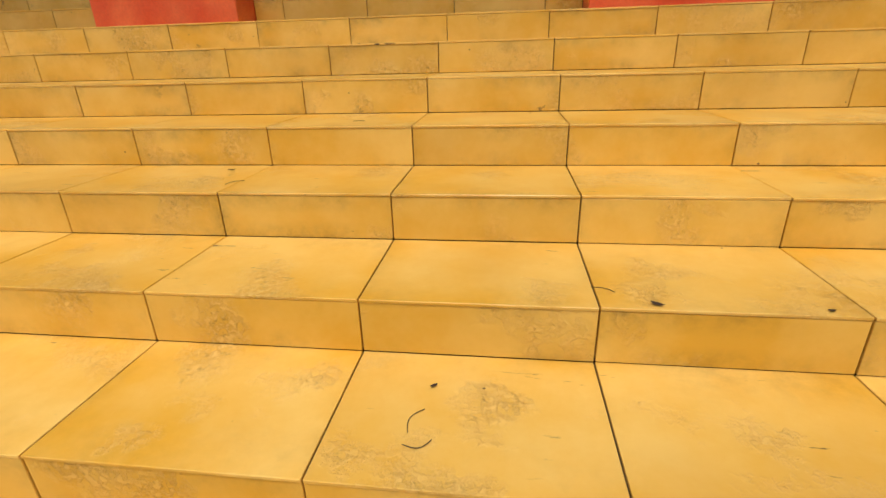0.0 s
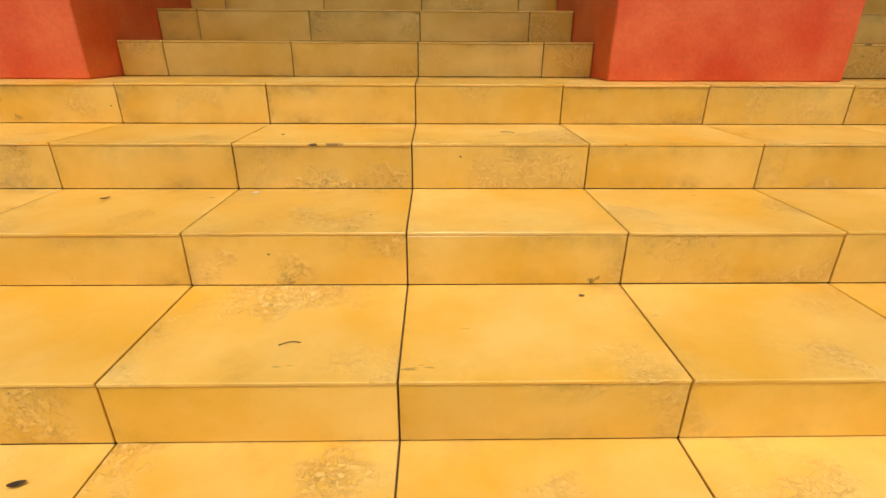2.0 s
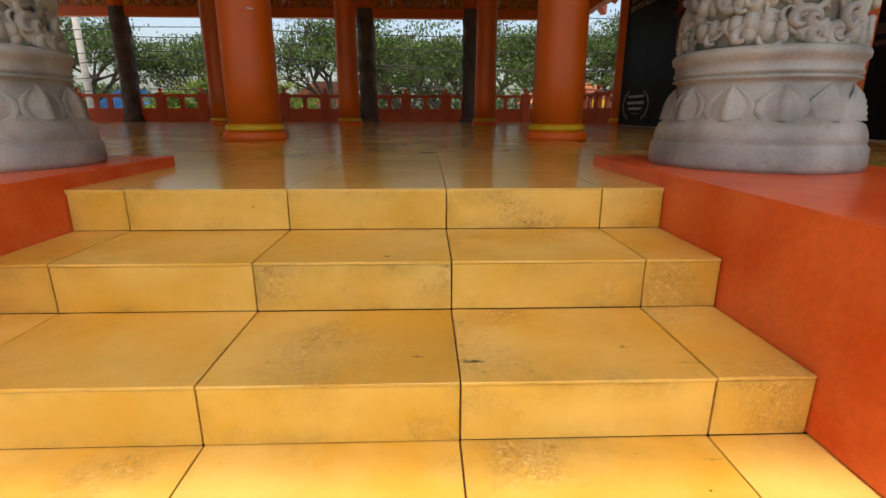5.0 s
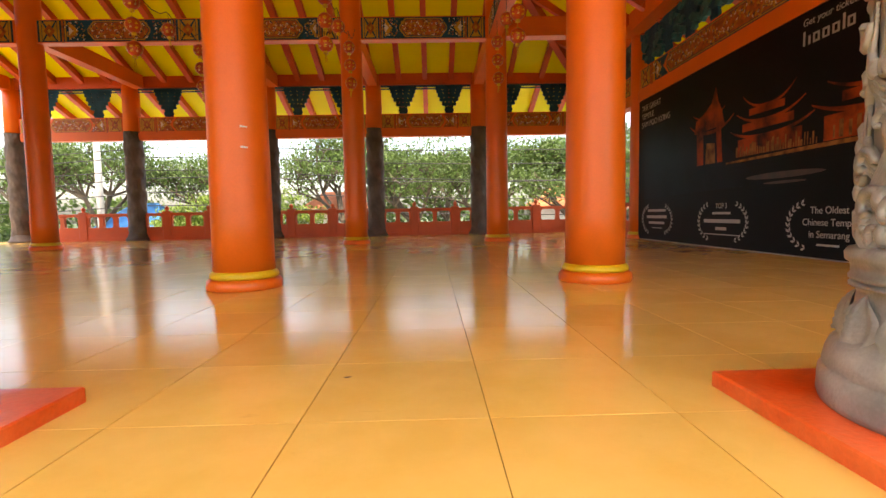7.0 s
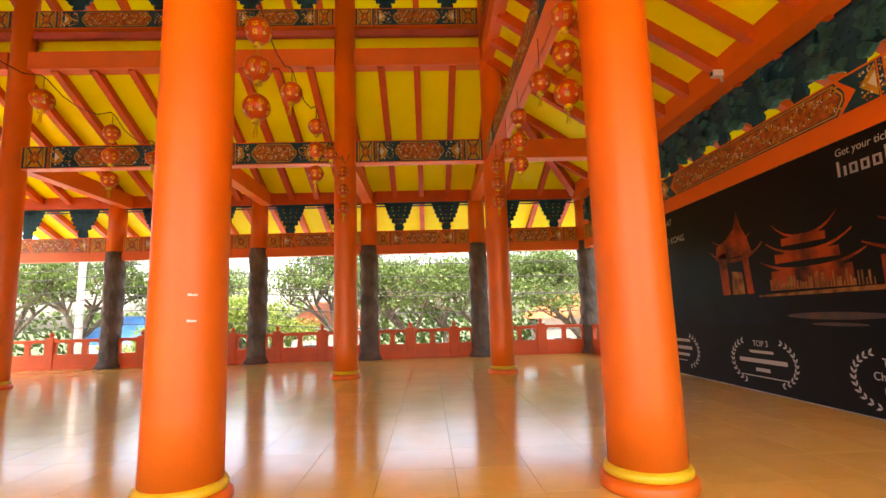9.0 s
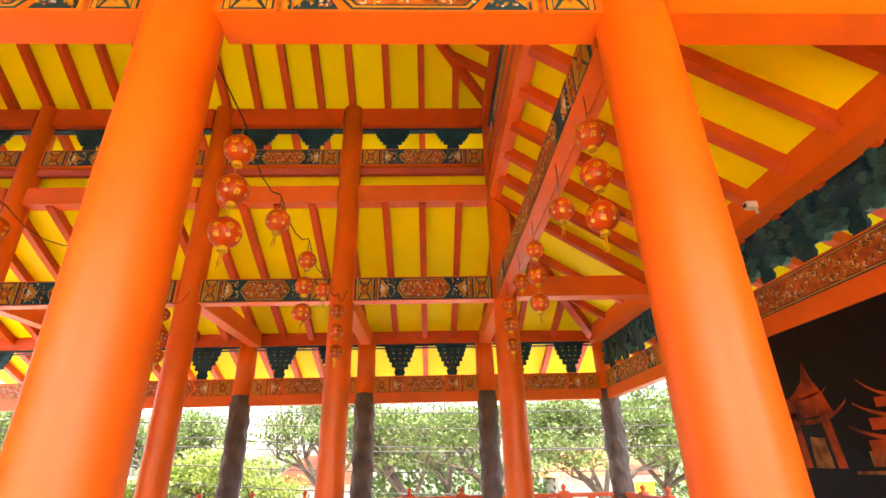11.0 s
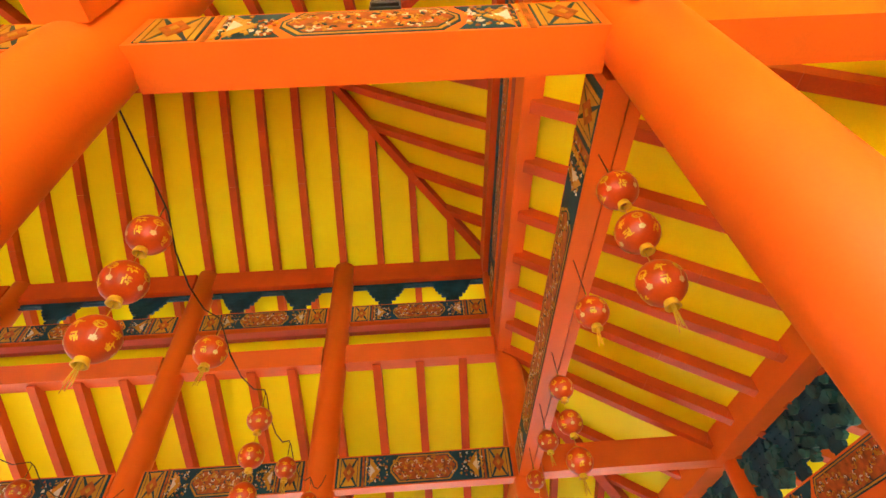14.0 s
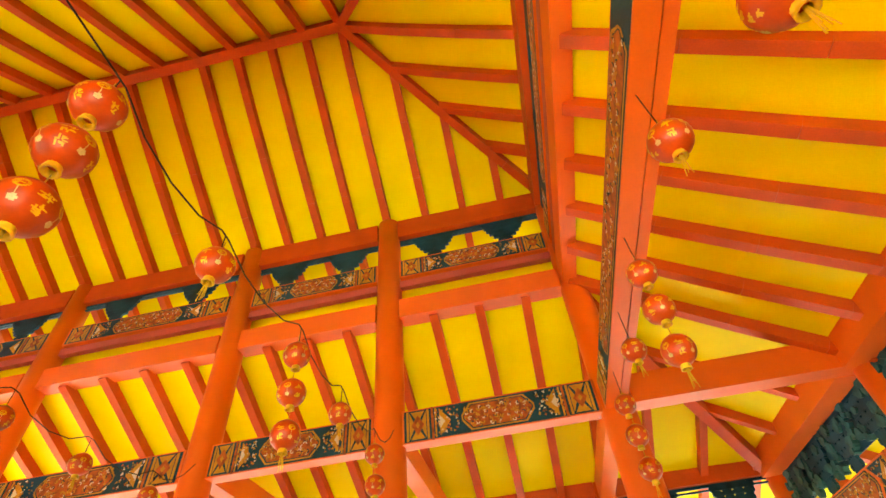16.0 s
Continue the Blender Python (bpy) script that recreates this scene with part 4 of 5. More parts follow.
# plain strokes in place of the sponsor's mark
y = 5.33
for k, w in enumerate((0.06, 0.05, 0.12, 0.12, 0.12, 0.04, 0.12)):
    if k in (0, 1, 5):
        on_banner(bm, rect4(y - 0.035, y, 2.68, 2.86 if k != 1 else 2.79), 0.0016)
    else:
        for a, b, c, d in ((0, 0.03, 2.68, 2.8), (w - 0.045, w - 0.015, 2.68, 2.8), (0, w - 0.015, 2.68, 2.705), (0, w - 0.015, 2.775, 2.8)):
            on_banner(bm, rect4(y - b, y - a, c, d), 0.0016)
    y -= w + 0.025
part("fine_print", bm, PRINT_W, banner, "small white printed lines that cannot be read")["kind"] = "stuff"


def laurel(yc, zc, hw, h):
    bm = bmesh.new()
    for sg in (-1, 1):
        for k in range(11):
            f = k / 10
            t = -1.25 + 2.3 * f
            y, z = yc + sg * hw * math.cos(t * 0.8), zc + h * 0.5 * math.sin(t)
            for s2, ln in ((-1, 0.085), (1, 0.075)):
                a = math.atan2(h * 0.5 * math.cos(t), -sg * hw * 0.8 * math.sin(t * 0.8)) + s2 * 0.55
                d = Vector((math.cos(a), math.sin(a)))
                n = Vector((-d.y, d.x))
                c = Vector((y, z))
                pts = [c, c + d * ln * 0.5 + n * ln * 0.2, c + d * ln, c + d * ln * 0.5 - n * ln * 0.2]
                pts = [(p.x, p.y) for p in pts]
                on_banner(bm, pts, 0.0016)
    part("laurel_wreath", bm, PRINT_W, banner, "white printed laurel wreath")["kind"] = "stuff"


laurel(4.83, 0.42, 0.66, 0.62)
laurel(7.0, 0.44, 0.66, 0.62)
laurel(9.3, 0.46, 0.66, 0.6)

# ---- lanterns ----
LANTERN_RED = mat("red_lantern_paper", (0.60, 0.075, 0.008), 0.32, vary=0.1, scale=20, bump=0.05)
LANTERN_GOLD = mat("gold_foil", (0.85, 0.60, 0.03), 0.35, vary=0.15, scale=30)
LANTERN_PALE = mat("pale_foil", (0.80, 0.66, 0.30), 0.35, vary=0.1, scale=30)
CORD = mat("black_cord", (0.02, 0.018, 0.016), 0.6)


def make_lantern(r, seed, tassel=True):
    e = empty("lantern", (0, 0, 0), "small round red paper lantern with gold characters and collar", "lantern", "hanging lanterns")
    bm = bmesh.new()
    seg, rings = 36, 14
    grid = []
    for i in range(rings + 1):
        t = math.pi * (0.09 + 0.82 * i / rings)
        ring = []
        for k in range(seg):
            a = 2 * math.pi * k / seg
            rib = 1 - 0.018 * (k % 3 == 0)
            ring.append(bm.verts.new((r * math.sin(t) * rib * math.cos(a), r * math.sin(t) * rib * math.sin(a), -r * math.cos(t))))
        grid.append(ring)
    for p, q in zip(grid, grid[1:]):
        for k in range(seg):
            bm.faces.new((p[k], p[(k + 1) % seg], q[(k + 1) % seg], q[k]))
    bm.faces.new(grid[-1])
    bm.faces.new(grid[0][::-1])
    part("paper_globe", bm, LANTERN_RED, e, smooth=True)
    # crimped collar: an open ring with pleats, dark inside
    bm = bmesh.new()
    rows = [[bm.verts.new((r * (f + 0.02 * (k % 2)) * math.cos(math.pi * k / 14), r * (f + 0.02 * (k % 2)) * math.sin(math.pi * k / 14), -r * z)) for k in range(28)]
            for f, z in ((0.26, 0.94), (0.27, 1.04), (0.3, 1.18), (0.32, 1.26), (0.27, 1.27), (0.2, 1.23), (0.19, 0.96))]
    for p, q in zip(rows, rows[1:]):
        for k in range(28):
            bm.faces.new((p[k], p[(k + 1) % 28], q[(k + 1) % 28], q[k]))
    part("collar", bm, LANTERN_GOLD, e, "crimped gold collar, open below", smooth=True)
    part("top_cap", lathe([(r * 0.34, r * 0.92), (r * 0.32, r * 1.0), (r * 0.22, r * 1.05), (r * 0.03, r * 1.07), (r * 0.02, r * 1.78)], 18), LANTERN_GOLD, e, "gold top cap", smooth=True)
    bm = bmesh.new()
    rnd = random.Random(seed)
    def patch(a, b, w, h, to=None):
        to = to or bm
        vs = []
        for da, db in ((-w, -h), (w, -h), (w, h), (-w, h)):
            aa, bb = a + 1.25 * da / math.cos(b), b + 1.15 * db
            vs.append(to.verts.new((r * 1.012 * math.cos(bb) * math.cos(aa), r * 1.012 * math.cos(bb) * math.sin(aa), r * 1.012 * math.sin(bb))))
        to.faces.new(vs)
    white = bmesh.new()
    for k in range(8):
        a = 2 * math.pi * k / 8 + 0.2
        if k % 2 == 0:
            # two written marks, one above the other, each of thin strokes
            for b0 in (-0.5, 0.05):
                for j in range(10):
                    up_ = j % 2
                    patch(a + rnd.uniform(-0.17, 0.17), b0 + rnd.uniform(-0.16, 0.16), 0.026 if up_ else rnd.uniform(0.05, 0.12), rnd.uniform(0.05, 0.1) if up_ else 0.024)
        else:
            # an outlined medallion, and a pale blossom hanging from it on a stem
            for s in range(14):
                t = 2 * math.pi * s / 14
                patch(a + 0.2 * math.cos(t), 0.12 + 0.17 * math.sin(t), 0.04, 0.024)
            for s in range(9):
                patch(a + rnd.uniform(-0.13, 0.13), 0.12 + rnd.uniform(-0.11, 0.11), 0.04, 0.016)
            patch(a, -0.25, 0.012, 0.17, white)
            for s in range(5):
                patch(a + 0.09 * math.cos(1.257 * s), -0.5 + 0.08 * math.sin(1.257 * s), 0.055, 0.04, white)
    part("blossom_print", white, LANTERN_PALE, e, "pale gold blossoms printed on the paper")["kind"] = "stuff"
    part("gold_foil_print", bm, LANTERN_GOLD, e, "gold foil marks printed on the paper")["kind"] = "stuff"
    if tassel:
        bm = bmesh.new()
        for k in range(7):
            a = 2 * math.pi * k / 7
            bar(bm, (0.006 * math.cos(a), 0.006 * math.sin(a), -r * 1.1), (0.02 * math.cos(a), 0.02 * math.sin(a) + 0.01, -r * 2.1 - 0.02 * (k % 3)), 0.004, 0.004, (0.3, 1, 0.2))
        part("tassel", bm, LANTERN_GOLD, e, "thin yellow tassel")
    return e


def cord(pts, r=0.006, name="cord", label="thin black cord carrying the lanterns"):
    bm = bmesh.new()
    rings = []
    for i, p in enumerate(pts):
        d = (Vector(pts[min(i + 1, len(pts) - 1)]) - Vector(pts[max(i - 1, 0)])).normalized()
        u = d.cross(Vector((0.3, 0.1, 1))).normalized()
        v = d.cross(u)
        rings.append([bm.verts.new(Vector(p) + (u * math.cos(k * 1.2566) + v * math.sin(k * 1.2566)) * r) for k in range(5)])
    for p, q in zip(rings, rings[1:]):
        for k in range(5):
            bm.faces.new((p[k], p[(k + 1) % 5], q[(k + 1) % 5], q[k]))
    return tagged(part(name, bm, CORD, smooth=True), label, "cord")


big, end = make_lantern(0.131, 1, False), make_lantern(0.131, 2, True)
small, small_end = make_lantern(0.12, 3, False), make_lantern(0.12, 4, True)
first = {id(o): True for o in (big, end, small, small_end)}


def hang(proto, x, y, z, turn):
    m = pose(x, y, z, random.uniform(-3, 3), random.uniform(-3, 3), turn)
    if first.get(id(proto)):
        first[id(proto)] = False
        proto.matrix_basis = m
        return proto
    return copy_thing(proto, m)


PATTERN_R = ((4.43, 3, 4.13), (5.5, 1, 3.985), (6.88, 3, 4.13), (7.98, 1, 4.09), (9.2, 3, 4.12))
PATTERN_L = ((4.55, 3, 4.08), (5.73, 1, 4.0), (7.04, 3, 4.09), (8.13, 1, 4.05), (9.3, 3, 4.08))
for lx, dy, PATTERN in ((1.23, 0.0, PATTERN_R), (-1.79, 0.0, PATTERN_L), (-4.85, 0.1, PATTERN_L)):
    tops = []
    for y, cnt, z in PATTERN:
        step = 0.388 if y < 6 else 0.355
        for k in range(cnt):
            a, b = (big, end) if y < 6 else (small, small_end)
            hang(b if k == cnt - 1 else a, lx + 0.012 * k * math.sin(y * 5), y + dy + 0.02 * k, z - step * k, 40 * k + y * 77)
        tops.append((lx, y + dy, z + 0.14))
        cord([(lx, y + dy, z + 0.14), (lx, y + dy, 4.55 if lx > 0 else z + 0.3)], 0.004, "hanging_string", "short black string above a lantern")
    if lx < 0:
        line = [(lx, Y1 + 0.22, 4.42)]
        for (x, y, z), nxt in zip(tops, tops[1:] + [(lx, Y2 - 0.25, 4.6)]):
            line += [(x, y - 0.05, z + 0.16), (x, y + 0.05, z + 0.15)]
            for f in (0.25, 0.5, 0.75):
                line.append((x, y + (nxt[1] - y) * f, z + 0.15 + (nxt[2] - z) * f - 0.16 * (1 - (2 * f - 1) ** 2)))
        line.append((lx, Y2 - 0.25, 4.75))
        cord(line)


# ---- small fixtures ----
def flood_lamp(x, y, z):
    e = empty("flood_lamp", (x, y, z), "small black floodlight standing on the beam", "lamp")
    part("housing", boxes((-0.09, 0.09, -0.03, 0.03, 0.03, 0.2), (-0.1, -0.092, -0.012, 0.012, 0.0, 0.13), (0.092, 0.1, -0.012, 0.012, 0.0, 0.13), (-0.1, 0.1, -0.012, 0.012, 0.0, 0.008), bevel=0.004), BLACK, e)
    part("lens", boxes((-0.07, 0.07, -0.036, -0.031, 0.075, 0.185)), WHITE, e, "pale reflector behind glass")
    part("led_chip", boxes((-0.022, 0.022, -0.042, -0.037, 0.1, 0.145)), LANTERN_GOLD, e, "yellow light chip")


flood_lamp(-0.2, Y1 - 0.12, 4.93)
flood_lamp(3.0, Y1 - 0.12, 4.95)


def small_camera(x, y, z):
    e = empty("security_camera", (x, y, z), "small white security camera under the eaves beam", "camera")
    part("body", boxes((-0.15, 0.02, -0.05, 0.05, -0.05, 0.05), bevel=0.008), WHITE, e)
    part("mount", lathe([(0.02, -0.12), (0.025, -0.05)], 12), WHITE, e)
    part("eye_glass", boxes((-0.157, -0.151, -0.03, 0.03, -0.03, 0.03)), BLACK, e, "dark glass front")


small_camera(XP - 0.38, 6.75, 4.7)

# ---- outdoors behind the hall ----


def leaf_material(name, color):
    """Thin leaf that lets part of the light through, with each leaf a little different."""
    m = bpy.data.materials.new(name)
    m.use_nodes = True
    nt = m.node_tree
    b, outp = nt.nodes["Principled BSDF"], nt.nodes["Material Output"]
    geo, hsv, mr = nt.nodes.new("ShaderNodeNewGeometry"), nt.nodes.new("ShaderNodeHueSaturation"), nt.nodes.new("ShaderNodeMapRange")
    mr.inputs[3].default_value, mr.inputs[4].default_value = 0.55, 1.5
    nt.links.new(geo.outputs["Random Per Island"], mr.inputs[0])
    nt.links.new(mr.outputs[0], hsv.inputs["Value"])
    hsv.inputs["Color"].default_value = (*color, 1)
    b.inputs["Roughness"].default_value = 0.6
    tr, mx = nt.nodes.new("ShaderNodeBsdfTranslucent"), nt.nodes.new("ShaderNodeMixShader")
    nt.links.new(hsv.outputs[0], b.inputs["Base Color"])
    nt.links.new(hsv.outputs[0], tr.inputs["Color"])
    mx.inputs[0].default_value = 0.4
    nt.links.new(b.outputs[0], mx.inputs[1])
    nt.links.new(tr.outputs[0], mx.inputs[2])
    nt.links.new(mx.outputs[0], outp.inputs["Surface"])
    return m


LEAF = leaf_material("leaf", (0.075, 0.125, 0.025))
LEAF_LIGHT = leaf_material("light_leaf", (0.15, 0.22, 0.035))
ROOF_TILE = mat("orange_roof", (0.55, 0.16, 0.05), 0.7, vary=0.15, scale=10)
BLUE = mat("blue_sheet", (0.05, 0.25, 0.6), 0.5)
PLASTER = mat("white_plaster", (0.75, 0.74, 0.7), 0.8)


def limb(bm, p, q, r0, r1, seg=7):
    p, q = Vector(p), Vector(q)
    d = (q - p).normalized()
    u = d.cross(Vector((0.21, 0.9, 0.13))).normalized()
    v = d.cross(u)
    A = [bm.verts.new(p + (u * math.cos(k * 2 * math.pi / seg) + v * math.sin(k * 2 * math.pi / seg)) * r0) for k in range(seg)]
    B = [bm.verts.new(q + (u * math.cos(k * 2 * math.pi / seg) + v * math.sin(k * 2 * math.pi / seg)) * r1) for k in range(seg)]
    for k in range(seg):
        bm.faces.new((A[k], A[(k + 1) % seg], B[(k + 1) % seg], B[k]))
    bm.faces.new(B)


def tree(x, y, height, spread, seed, leaf_mat, leaves=11000, low=0.3):
    rnd = random.Random(seed)
    e = empty("tree", (x, y, GROUND_Z), "broad green tree with dark spreading branches behind the temple", "tree", "trees behind the temple")
    bm = bmesh.new()
    tips = []
    def grow(p, d, ln, r, level):
        q = p + d * ln
        limb(bm, p, q, r, r * 0.7)
        if level >= 2:
            tips.append((q, level))
        if level == 4:
            return
        for k in range(3 if level else 5):
            nd = (d * 0.55 + Vector((rnd.uniform(-1, 1), rnd.uniform(-1, 1), rnd.uniform(-0.1, 0.65)))).normalized()
            grow(q, nd, ln * rnd.uniform(0.6, 0.82), r * 0.62, level + 1)
    grow(Vector((0, 0, 0)), Vector((rnd.uniform(-0.1, 0.1), 0, 1)).normalized(), height * low, height * 0.022, 0)
    part("trunk", bm, BARK, e, smooth=True)
    verts, faces = [], []
    clumps = [(c + Vector((rnd.gauss(0, 0.25), rnd.gauss(0, 0.25), rnd.gauss(0.1, 0.15))), spread * rnd.uniform(0.05, 0.10)) for c, lv in tips if rnd.random() < 0.8]
    for k in range(leaves):
        c, rad = rnd.choice(clumps)
        o = Vector((rnd.gauss(0, rad), rnd.gauss(0, rad), rnd.gauss(0, rad * 0.3)))
        s = rnd.uniform(0.05, 0.12)
        n = Vector((rnd.gauss(0, 1), rnd.gauss(0, 1), rnd.gauss(0.9, 0.8))).normalized()
        u = n.cross(Vector((rnd.random(), rnd.random(), 0.1))).normalized() * s
        v = n.cross(u) * 0.5
        b = len(verts)
        m = c + o
        verts += [tuple(m - u), tuple(m + v), tuple(m + u), tuple(m - v)]
        faces.append((b, b + 1, b + 2, b + 3))
    me = bpy.data.meshes.new("crown")
    me.from_pydata(verts, [], faces)
    me.materials.append(leaf_mat)
    cr = new("crown", me)
    cr.parent = e
    return e


TREES = ((-19, 27, 9.5, 7, 0), (-13.5, 30, 9, 6.5, 0), (-9.5, 25, 6.0, 4.5, 1), (-5.5, 28, 9.5, 7, 0), (-1.2, 24.5, 8.5, 6.5, 0), (3.0, 26, 9.0, 6.5, 0), (7.0, 24, 8.5, 6.5, 0),
         (11.5, 27, 9.5, 7, 0), (12, 19, 7.5, 5.5, 0), (-12, 22, 4.2, 3.2, 1), (1.0, 33, 9, 7.5, 0), (-25, 30, 10, 7, 0), (16, 24, 9, 7, 0), (9.5, 14, 6.5, 5, 0))
for i, (x, y, h, s, kind) in enumerate(TREES):
    tree(x, y, h, s, 50 + i, LEAF_LIGHT if kind else LEAF)
# bushes that close the view under the crowns
bush_v, bush_f = [], []
rnd = random.Random(9)
for k in range(17000):
    x = rnd.uniform(-34, 24)
    y = 34 + 3 * math.sin(x * 0.7) + rnd.uniform(-1.5, 1.5)
    top = 2.1 + 1.6 * noise.noise(Vector((x * 0.3, 0, 2))) + 0.5 * noise.noise(Vector((x * 1.3, 1, 2)))
    z = GROUND_Z + (top - GROUND_Z) * rnd.random() ** 0.8
    s = rnd.uniform(0.12, 0.26)
    n = Vector((rnd.gauss(0, 1), rnd.gauss(-0.6, 1), rnd.gauss(0.5, 0.8))).normalized()
    u = n.cross(Vector((rnd.random(), 0.2, rnd.random()))).normalized() * s
    v = n.cross(u) * 0.55
    c = Vector((x, y, z))
    b = len(bush_v)
    bush_v += [tuple(c - u), tuple(c + v), tuple(c + u), tuple(c - v)]
    bush_f.append((b, b + 1, b + 2, b + 3))
me = bpy.data.meshes.new("hedge")
me.from_pydata(bush_v, [], bush_f)
me.materials.append(LEAF)
tagged(new("hedge", me), "dense green shrubs behind the temple grounds", "hedge", kind="stuff")


def utility_pole(x, y):
    e = empty("utility_pole", (x, y, GROUND_Z), "pale concrete utility pole with cross arm and wires", "pole")
    part("pole", lathe([(0.17, 0), (0.12, 9.5)], 14), CONCRETE, e, smooth=True)
    part("cross_arm", boxes((-1.0, 1.0, -0.06, 0.06, 8.3, 8.42)), CONCRETE, e)
    for k in (-0.9, -0.3, 0.3, 0.9):
        part("insulator", lathe([(0.04, 8.42), (0.06, 8.5), (0.03, 8.58)], 8, None, (k, 0)), WHITE, e)


utility_pole(-15.5, 22)
WIRE = mat("grey_wire", (0.10, 0.11, 0.12), 0.6)
for k, (z, y) in enumerate(((0.9, 19.2), (1.5, 19.4), (2.1, 19.0), (2.35, 19.6), (2.9, 19.2), (3.4, 19.5), (4.3, 19.0), (5.0, 19.3))):
    pts = [(-40 + 3.5 * i, y + 0.2 * math.sin(k + i), z + 0.5 * ((i % 9) / 4.0 - 1) ** 2 - 0.25 + 0.035 * (i - 10) * ((k % 3) - 1)) for i in range(20)]
    cord(pts, 0.018, "overhead_wire", "grey overhead wire in front of the trees")


def house(x, y, w, d, h, roof):
    e = empty("house", (x, y, GROUND_Z), "small white house with coloured hip roof", "house")
    part("wall", boxes((-w / 2, w / 2, -d / 2, d / 2, 0, h)), PLASTER, e)
    bm = bmesh.new()
    o = 0.5
    base = [bm.verts.new(p) for p in ((-w / 2 - o, -d / 2 - o, h), (w / 2 + o, -d / 2 - o, h), (w / 2 + o, d / 2 + o, h), (-w / 2 - o, d / 2 + o, h))]
    r = [bm.verts.new(p) for p in ((-w / 4, 0, h + 1.5), (w / 4, 0, h + 1.5))]
    for f in ((base[0], base[1], r[1], r[0]), (base[2], base[3], r[0], r[1]), (base[1], base[2], r[1]), (base[3], base[0], r[0]), base[::-1]):
        bm.faces.new(f)
    part("roof", bm, roof, e)
    for k in (-0.25, 0.25):
        part("window", boxes((k * w - 0.5, k * w + 0.5, -d / 2 - 0.02, -d / 2 + 0.02, 1.0, 2.2)), BLACK, e)


house(-6.3, 31.5, 4.0, 4.0, 3.3, ROOF_TILE)
# this blue-roofed house stands in for a blue tarp
house(-17.5, 29, 3.0, 3, 2.7, BLUE)
house(9.0, 31, 5.0, 4, 3.4, ROOF_TILE)
e = empty("yellow_sign", (7.4, 20, GROUND_Z), "small yellow signboard on a post beyond the balustrade", "sign")
part("board", boxes((-0.35, 0.35, -0.03, 0.03, 2.9, 3.4), bevel=0.01), YELLOW_RING, e)
part("post", boxes((-0.04, 0.04, -0.02, 0.06, 0, 2.95)), BLACK, e)


# ---- litter and scraps ----
DRY = mat("dry_leaf", (0.05, 0.028, 0.012), 0.8, vary=0.3, scale=80)


def dry_leaf(x, y, z, ln, turn):
    ln *= 0.65
    bm = bmesh.new()
    rows = []
    for i in range(7):
        f = i / 6
        w = ln * 0.22 * math.sin(math.pi * (0.08 + 0.9 * f)) + 0.0008
        zc = 0.003 + 0.25 * ln * (2 * f - 1) ** 2 * 0.5
        rows.append([bm.verts.new((ln * (f - 0.5), g * w, zc + 0.3 * w * g * g)) for g in (-1, 0, 1)])
    for p, q in zip(rows, rows[1:]):
        for j in range(2):
            bm.faces.new((p[j], p[j + 1], q[j + 1], q[j]))
    ob = part("dry_leaf", bm, DRY, smooth=True)
    ob.matrix_world = pose(x, y, z, 0, 0, turn)
    return tagged(ob, "small curled dry brown leaf lying on the tiles", "leaf", "fallen leaves")


def twig(x, y, z, ln, turn, bend):
    ln, bend = ln * 0.6, bend * 0.6
    pts = [(ln * (i / 8 - 0.5), bend * math.sin(i / 8 * 3.0), 0.003) for i in range(9)]
    ob = cord(pts, 0.001, "twig", "thin dark bent twig lying on the tiles")
    ob["category"] = "twig"
    ob.matrix_world = pose(x, y, z, 0, 0, turn)


for x, y, z, ln, turn in ((-0.723, -2.652, -1.109, 0.05, 20), (0.736, -3.37, -1.268, 0.05, -30), (1.12, -3.37, -1.268, 0.03, 10), (-0.98, -1.83, -0.792, 0.05, 45), (-0.468, -1.567, -0.634, 0.03, 60),
                          (0.47, -2.2, -0.951, 0.025, 0), (-0.517, 1.006, 0.0, 0.05, 15), (-1.2, -0.02, -0.0, 0.03, 70), (-0.2, -0.38, -0.1585, 0.03, 5), (0.21, -3.52, -1.4265, 0.03, 40)):
    dry_leaf(x, y, z, ln, turn)
for x, y, z, ln, turn, bend in ((0.19, -3.64, -1.4265, 0.13, 70, 0.03), (0.2, -3.7, -1.4265, 0.1, 20, -0.03), (0.62, -3.3, -1.268, 0.1, -25, 0.02), (-0.25, -2.42, -0.951, 0.08, 10, 0.015), (0.35, -1.5, -0.634, 0.09, -20, 0.015), (-0.6, -2.85, -1.109, 0.12, 50, 0.04)):
    twig(x, y, z, ln, turn, bend)
scrap = part("paper_scrap", boxes((-0.008, 0.008, -0.006, 0.006, 0.0, 0.002)), WHITE)
scrap.matrix_world = pose(-0.528, -1.752, -0.792, 0, 0, 25)
tagged(scrap, "tiny white paper scrap lying on the step", "paper")
# torn sticker remains on one column
for z, w in ((1.43, 0.05), (1.255, 0.05)):
    for k, (da, ww) in enumerate(((-0.05, 0.024), (0.06, 0.032), (0.0, 0.012))):
        a = math.atan2(-1, 0.55) + da
        bm = boxes((-ww / 2, ww / 2, -0.0015, 0.0015, -0.008, 0.009 - 0.004 * k))
        ob = part("sticker_remnant", bm, WHITE)
        ob.matrix_world = pose(XL + 0.2925 * math.cos(a), Y1 + 0.2925 * math.sin(a), z, 0, 0, math.degrees(a) + 90)
        tagged(ob, "torn white sticker remnant on the column", "sticker", "sticker remnants")


# ---- tiles of the stairs ----
def tile_mesh(name, w, d, h, bevel, material):
    bm = bmesh.new()
    box(bm, 0, w, 0, d, 0, h, bevel=bevel)
    return mesh_of(bm, name, material)


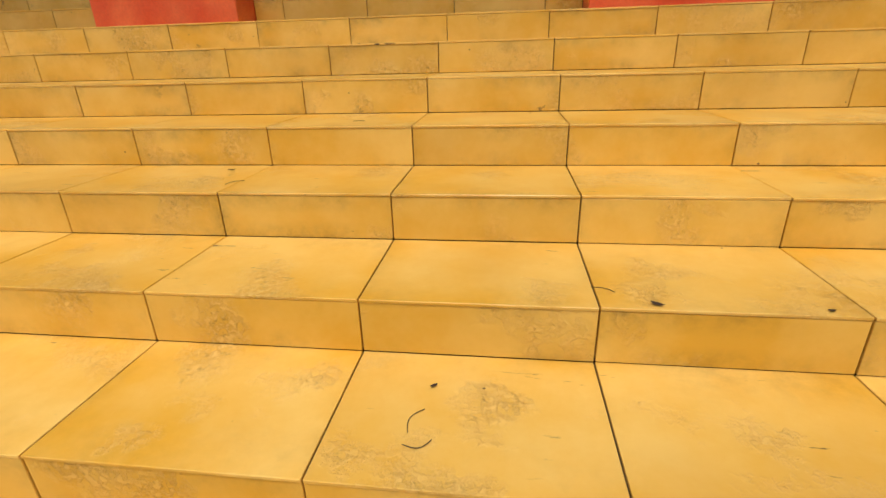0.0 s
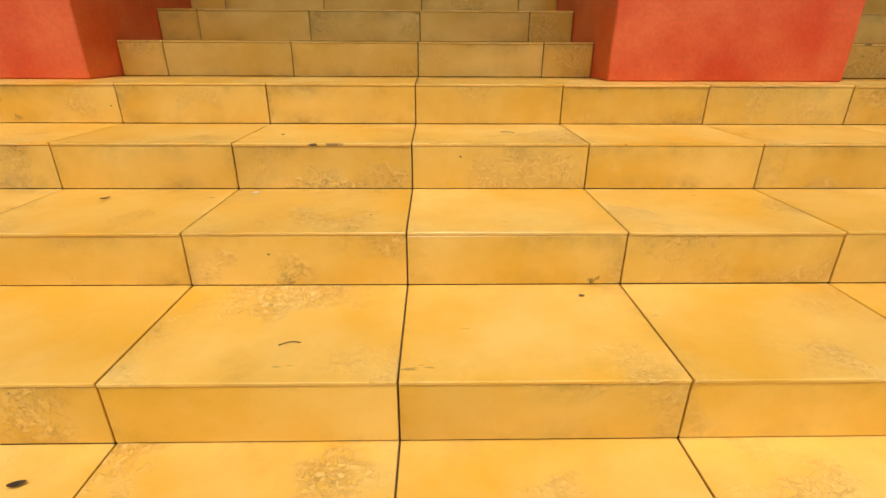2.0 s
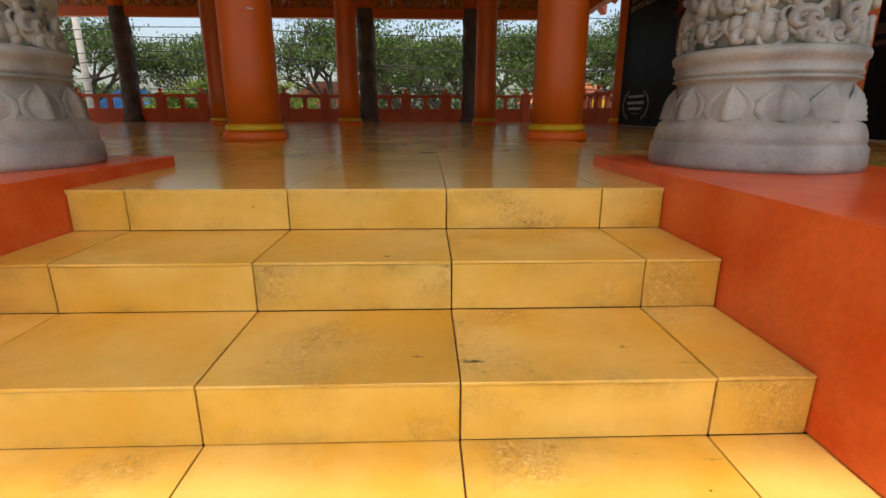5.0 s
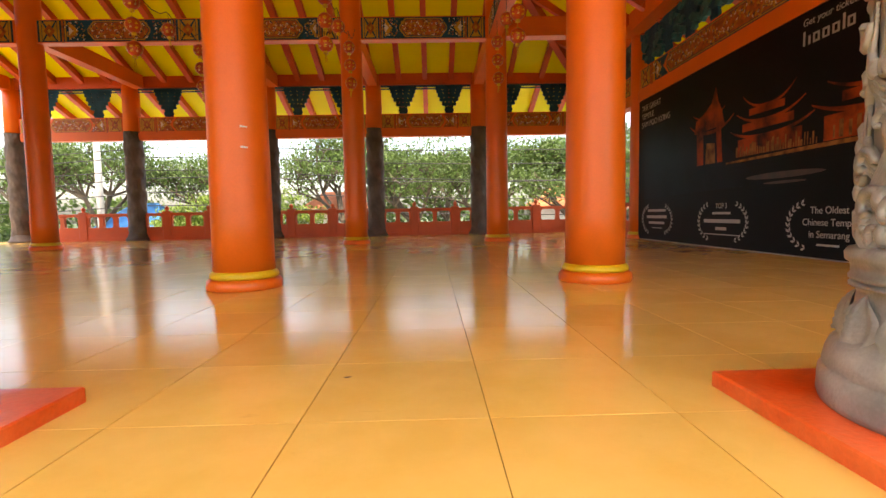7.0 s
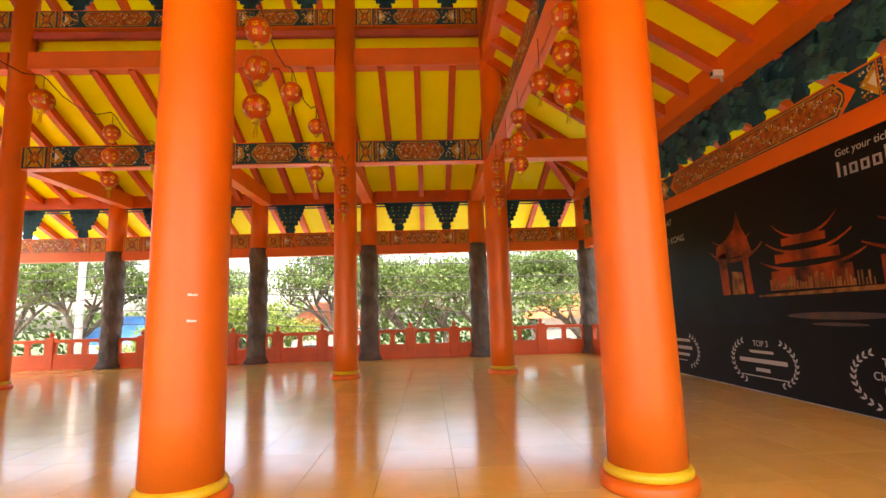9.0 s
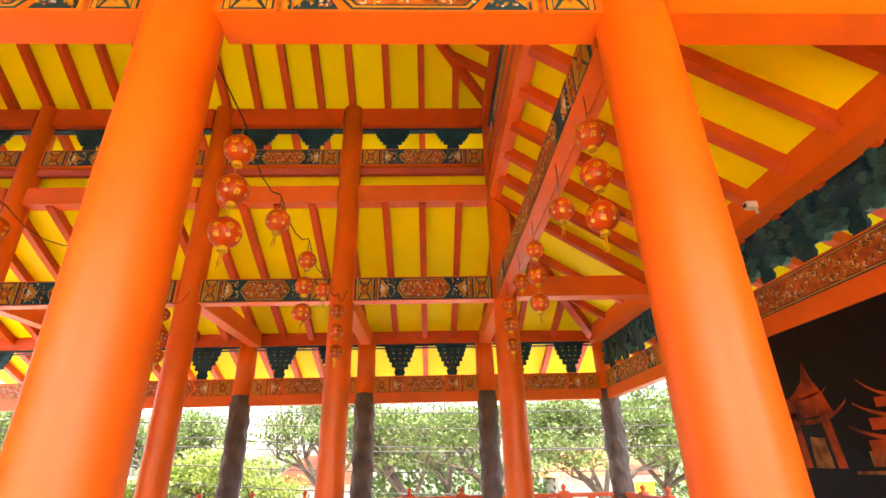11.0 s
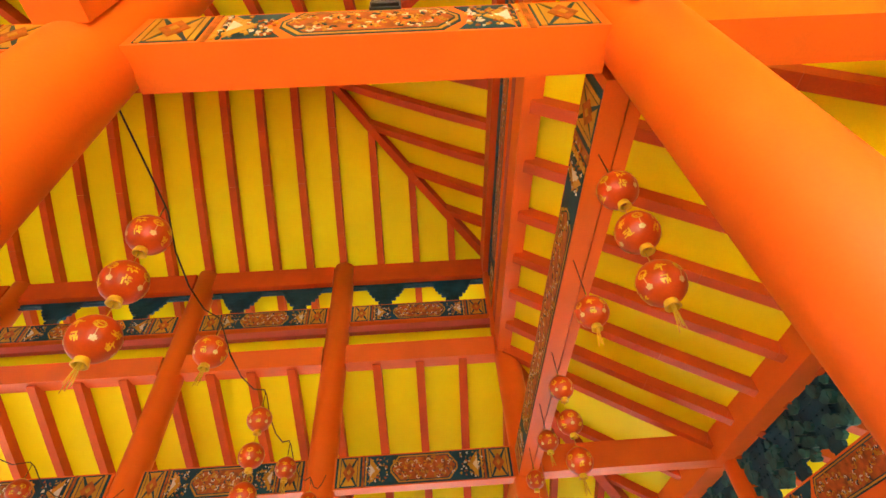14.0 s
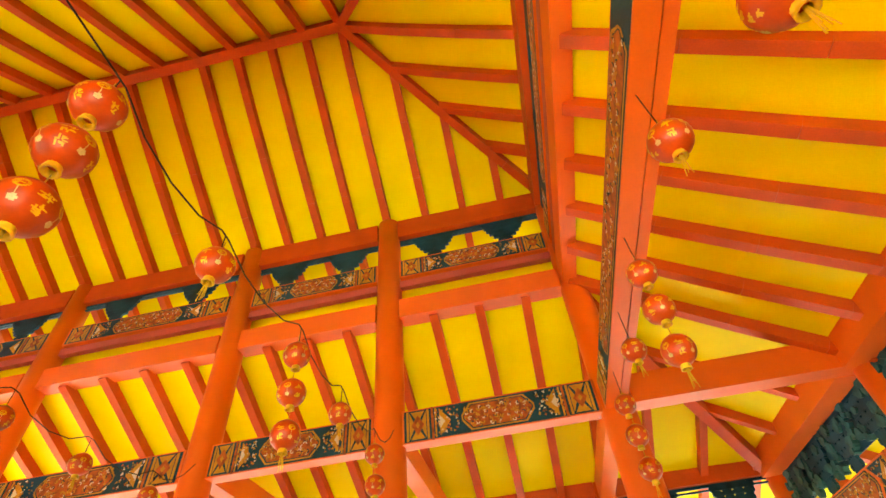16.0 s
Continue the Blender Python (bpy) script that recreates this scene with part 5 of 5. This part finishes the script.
GAP = 0.0045
RISER = {}
def step_tiles(parent, i, x0, x1):
    """Riser and tread tiles of step i between x0 and x1, cut to fit at the ends."""
    z, y = -RISE * i, STEP_Y[i]
    depth = (STEP_Y[i - 1] - y) if i else 0.3
    k = math.floor(x0 / TILE_W)
    while k * TILE_W < x1 - 0.01:
        a, b = max(x0, k * TILE_W), min(x1, (k + 1) * TILE_W)
        k += 1
        w = b - a - GAP
        if w < 0.03:
            continue
        for kind in ("riser_tile", "tread_tile"):
            if kind == "tread_tile" and i == 0:
                continue
            key = (kind, round(w, 3), round(depth, 3))
            if key not in RISER:
                if kind == "riser_tile":
                    RISER[key] = tile_mesh(kind, w, 0.022, RISE - 0.013, 0.0015, RISER_TILE)
                else:
                    RISER[key] = tile_mesh(kind, w, depth + 0.006, 0.009, 0.0015, TILE)
            ob = new(kind, RISER[key])
            ob.parent = parent
            j = random.uniform(-0.0012, 0.0012)
            if kind == "riser_tile":
                ob.matrix_basis = pose(a + GAP / 2, y + j, z - RISE + 0.003)
            else:
                ob.matrix_basis = pose(a + GAP / 2, y - 0.002 + j, z - 0.009 + j * 0.5)


for i in range(len(STEP_Y)):
    e = empty("stair_step", (0, 0, 0), "cream yellow tiled stair step with dark joints and stains", "stair step", "stairs", "structure")
    if i < 3:
        step_tiles(e, i, WALL_L + 0.002, WALL_R - 0.002)
        step_tiles(e, i, WALL_R + PED_W + 0.002, WALL_R + PED_W + BAY_W - 0.002)
        step_tiles(e, i, WALL_L - PED_W - BAY_W + 0.002, WALL_L - PED_W - 0.002)
    else:
        step_tiles(e, i, -9 * TILE_W, 10 * TILE_W)

# ---- floor of the hall ----
FX, FY, FX0, FY0 = 0.6, 0.6, 0.0, 0.0
floor = empty("floor", (0, 0, 0), "glossy warm beige square floor tiles with thin joints", "floor", kind="structure")
fm = tile_mesh("floor_tile", FX - 0.003, FY - 0.003, 0.018, 0.0004, FLOOR_TILE)
rest = bmesh.new()
for kx in range(-27, 9):
    for ky in range(0, 25):
        x, y = FX0 + kx * FX, FY0 + ky * FY
        y0 = max(y, 0.0)
        if x > XP or x + FX > XP + 0.3:
            continue
        if y < 0 or kx < -7 or ky > 18:
            box(rest, x + 0.0015, x + FX - 0.0015, y0 - (0.012 if y < 0 else -0.0015), y + FY - 0.0015, -0.018, 0.0)
        else:
            ob = new("floor_tile", fm)
            ob.parent = floor
            ob.matrix_basis = pose(x + 0.0015, y + 0.0015, -0.018 + random.uniform(-0.0006, 0.0))
ob = part("outer_floor_tiles", rest, FLOOR_TILE, floor)
ob["kind"] = "stuff"
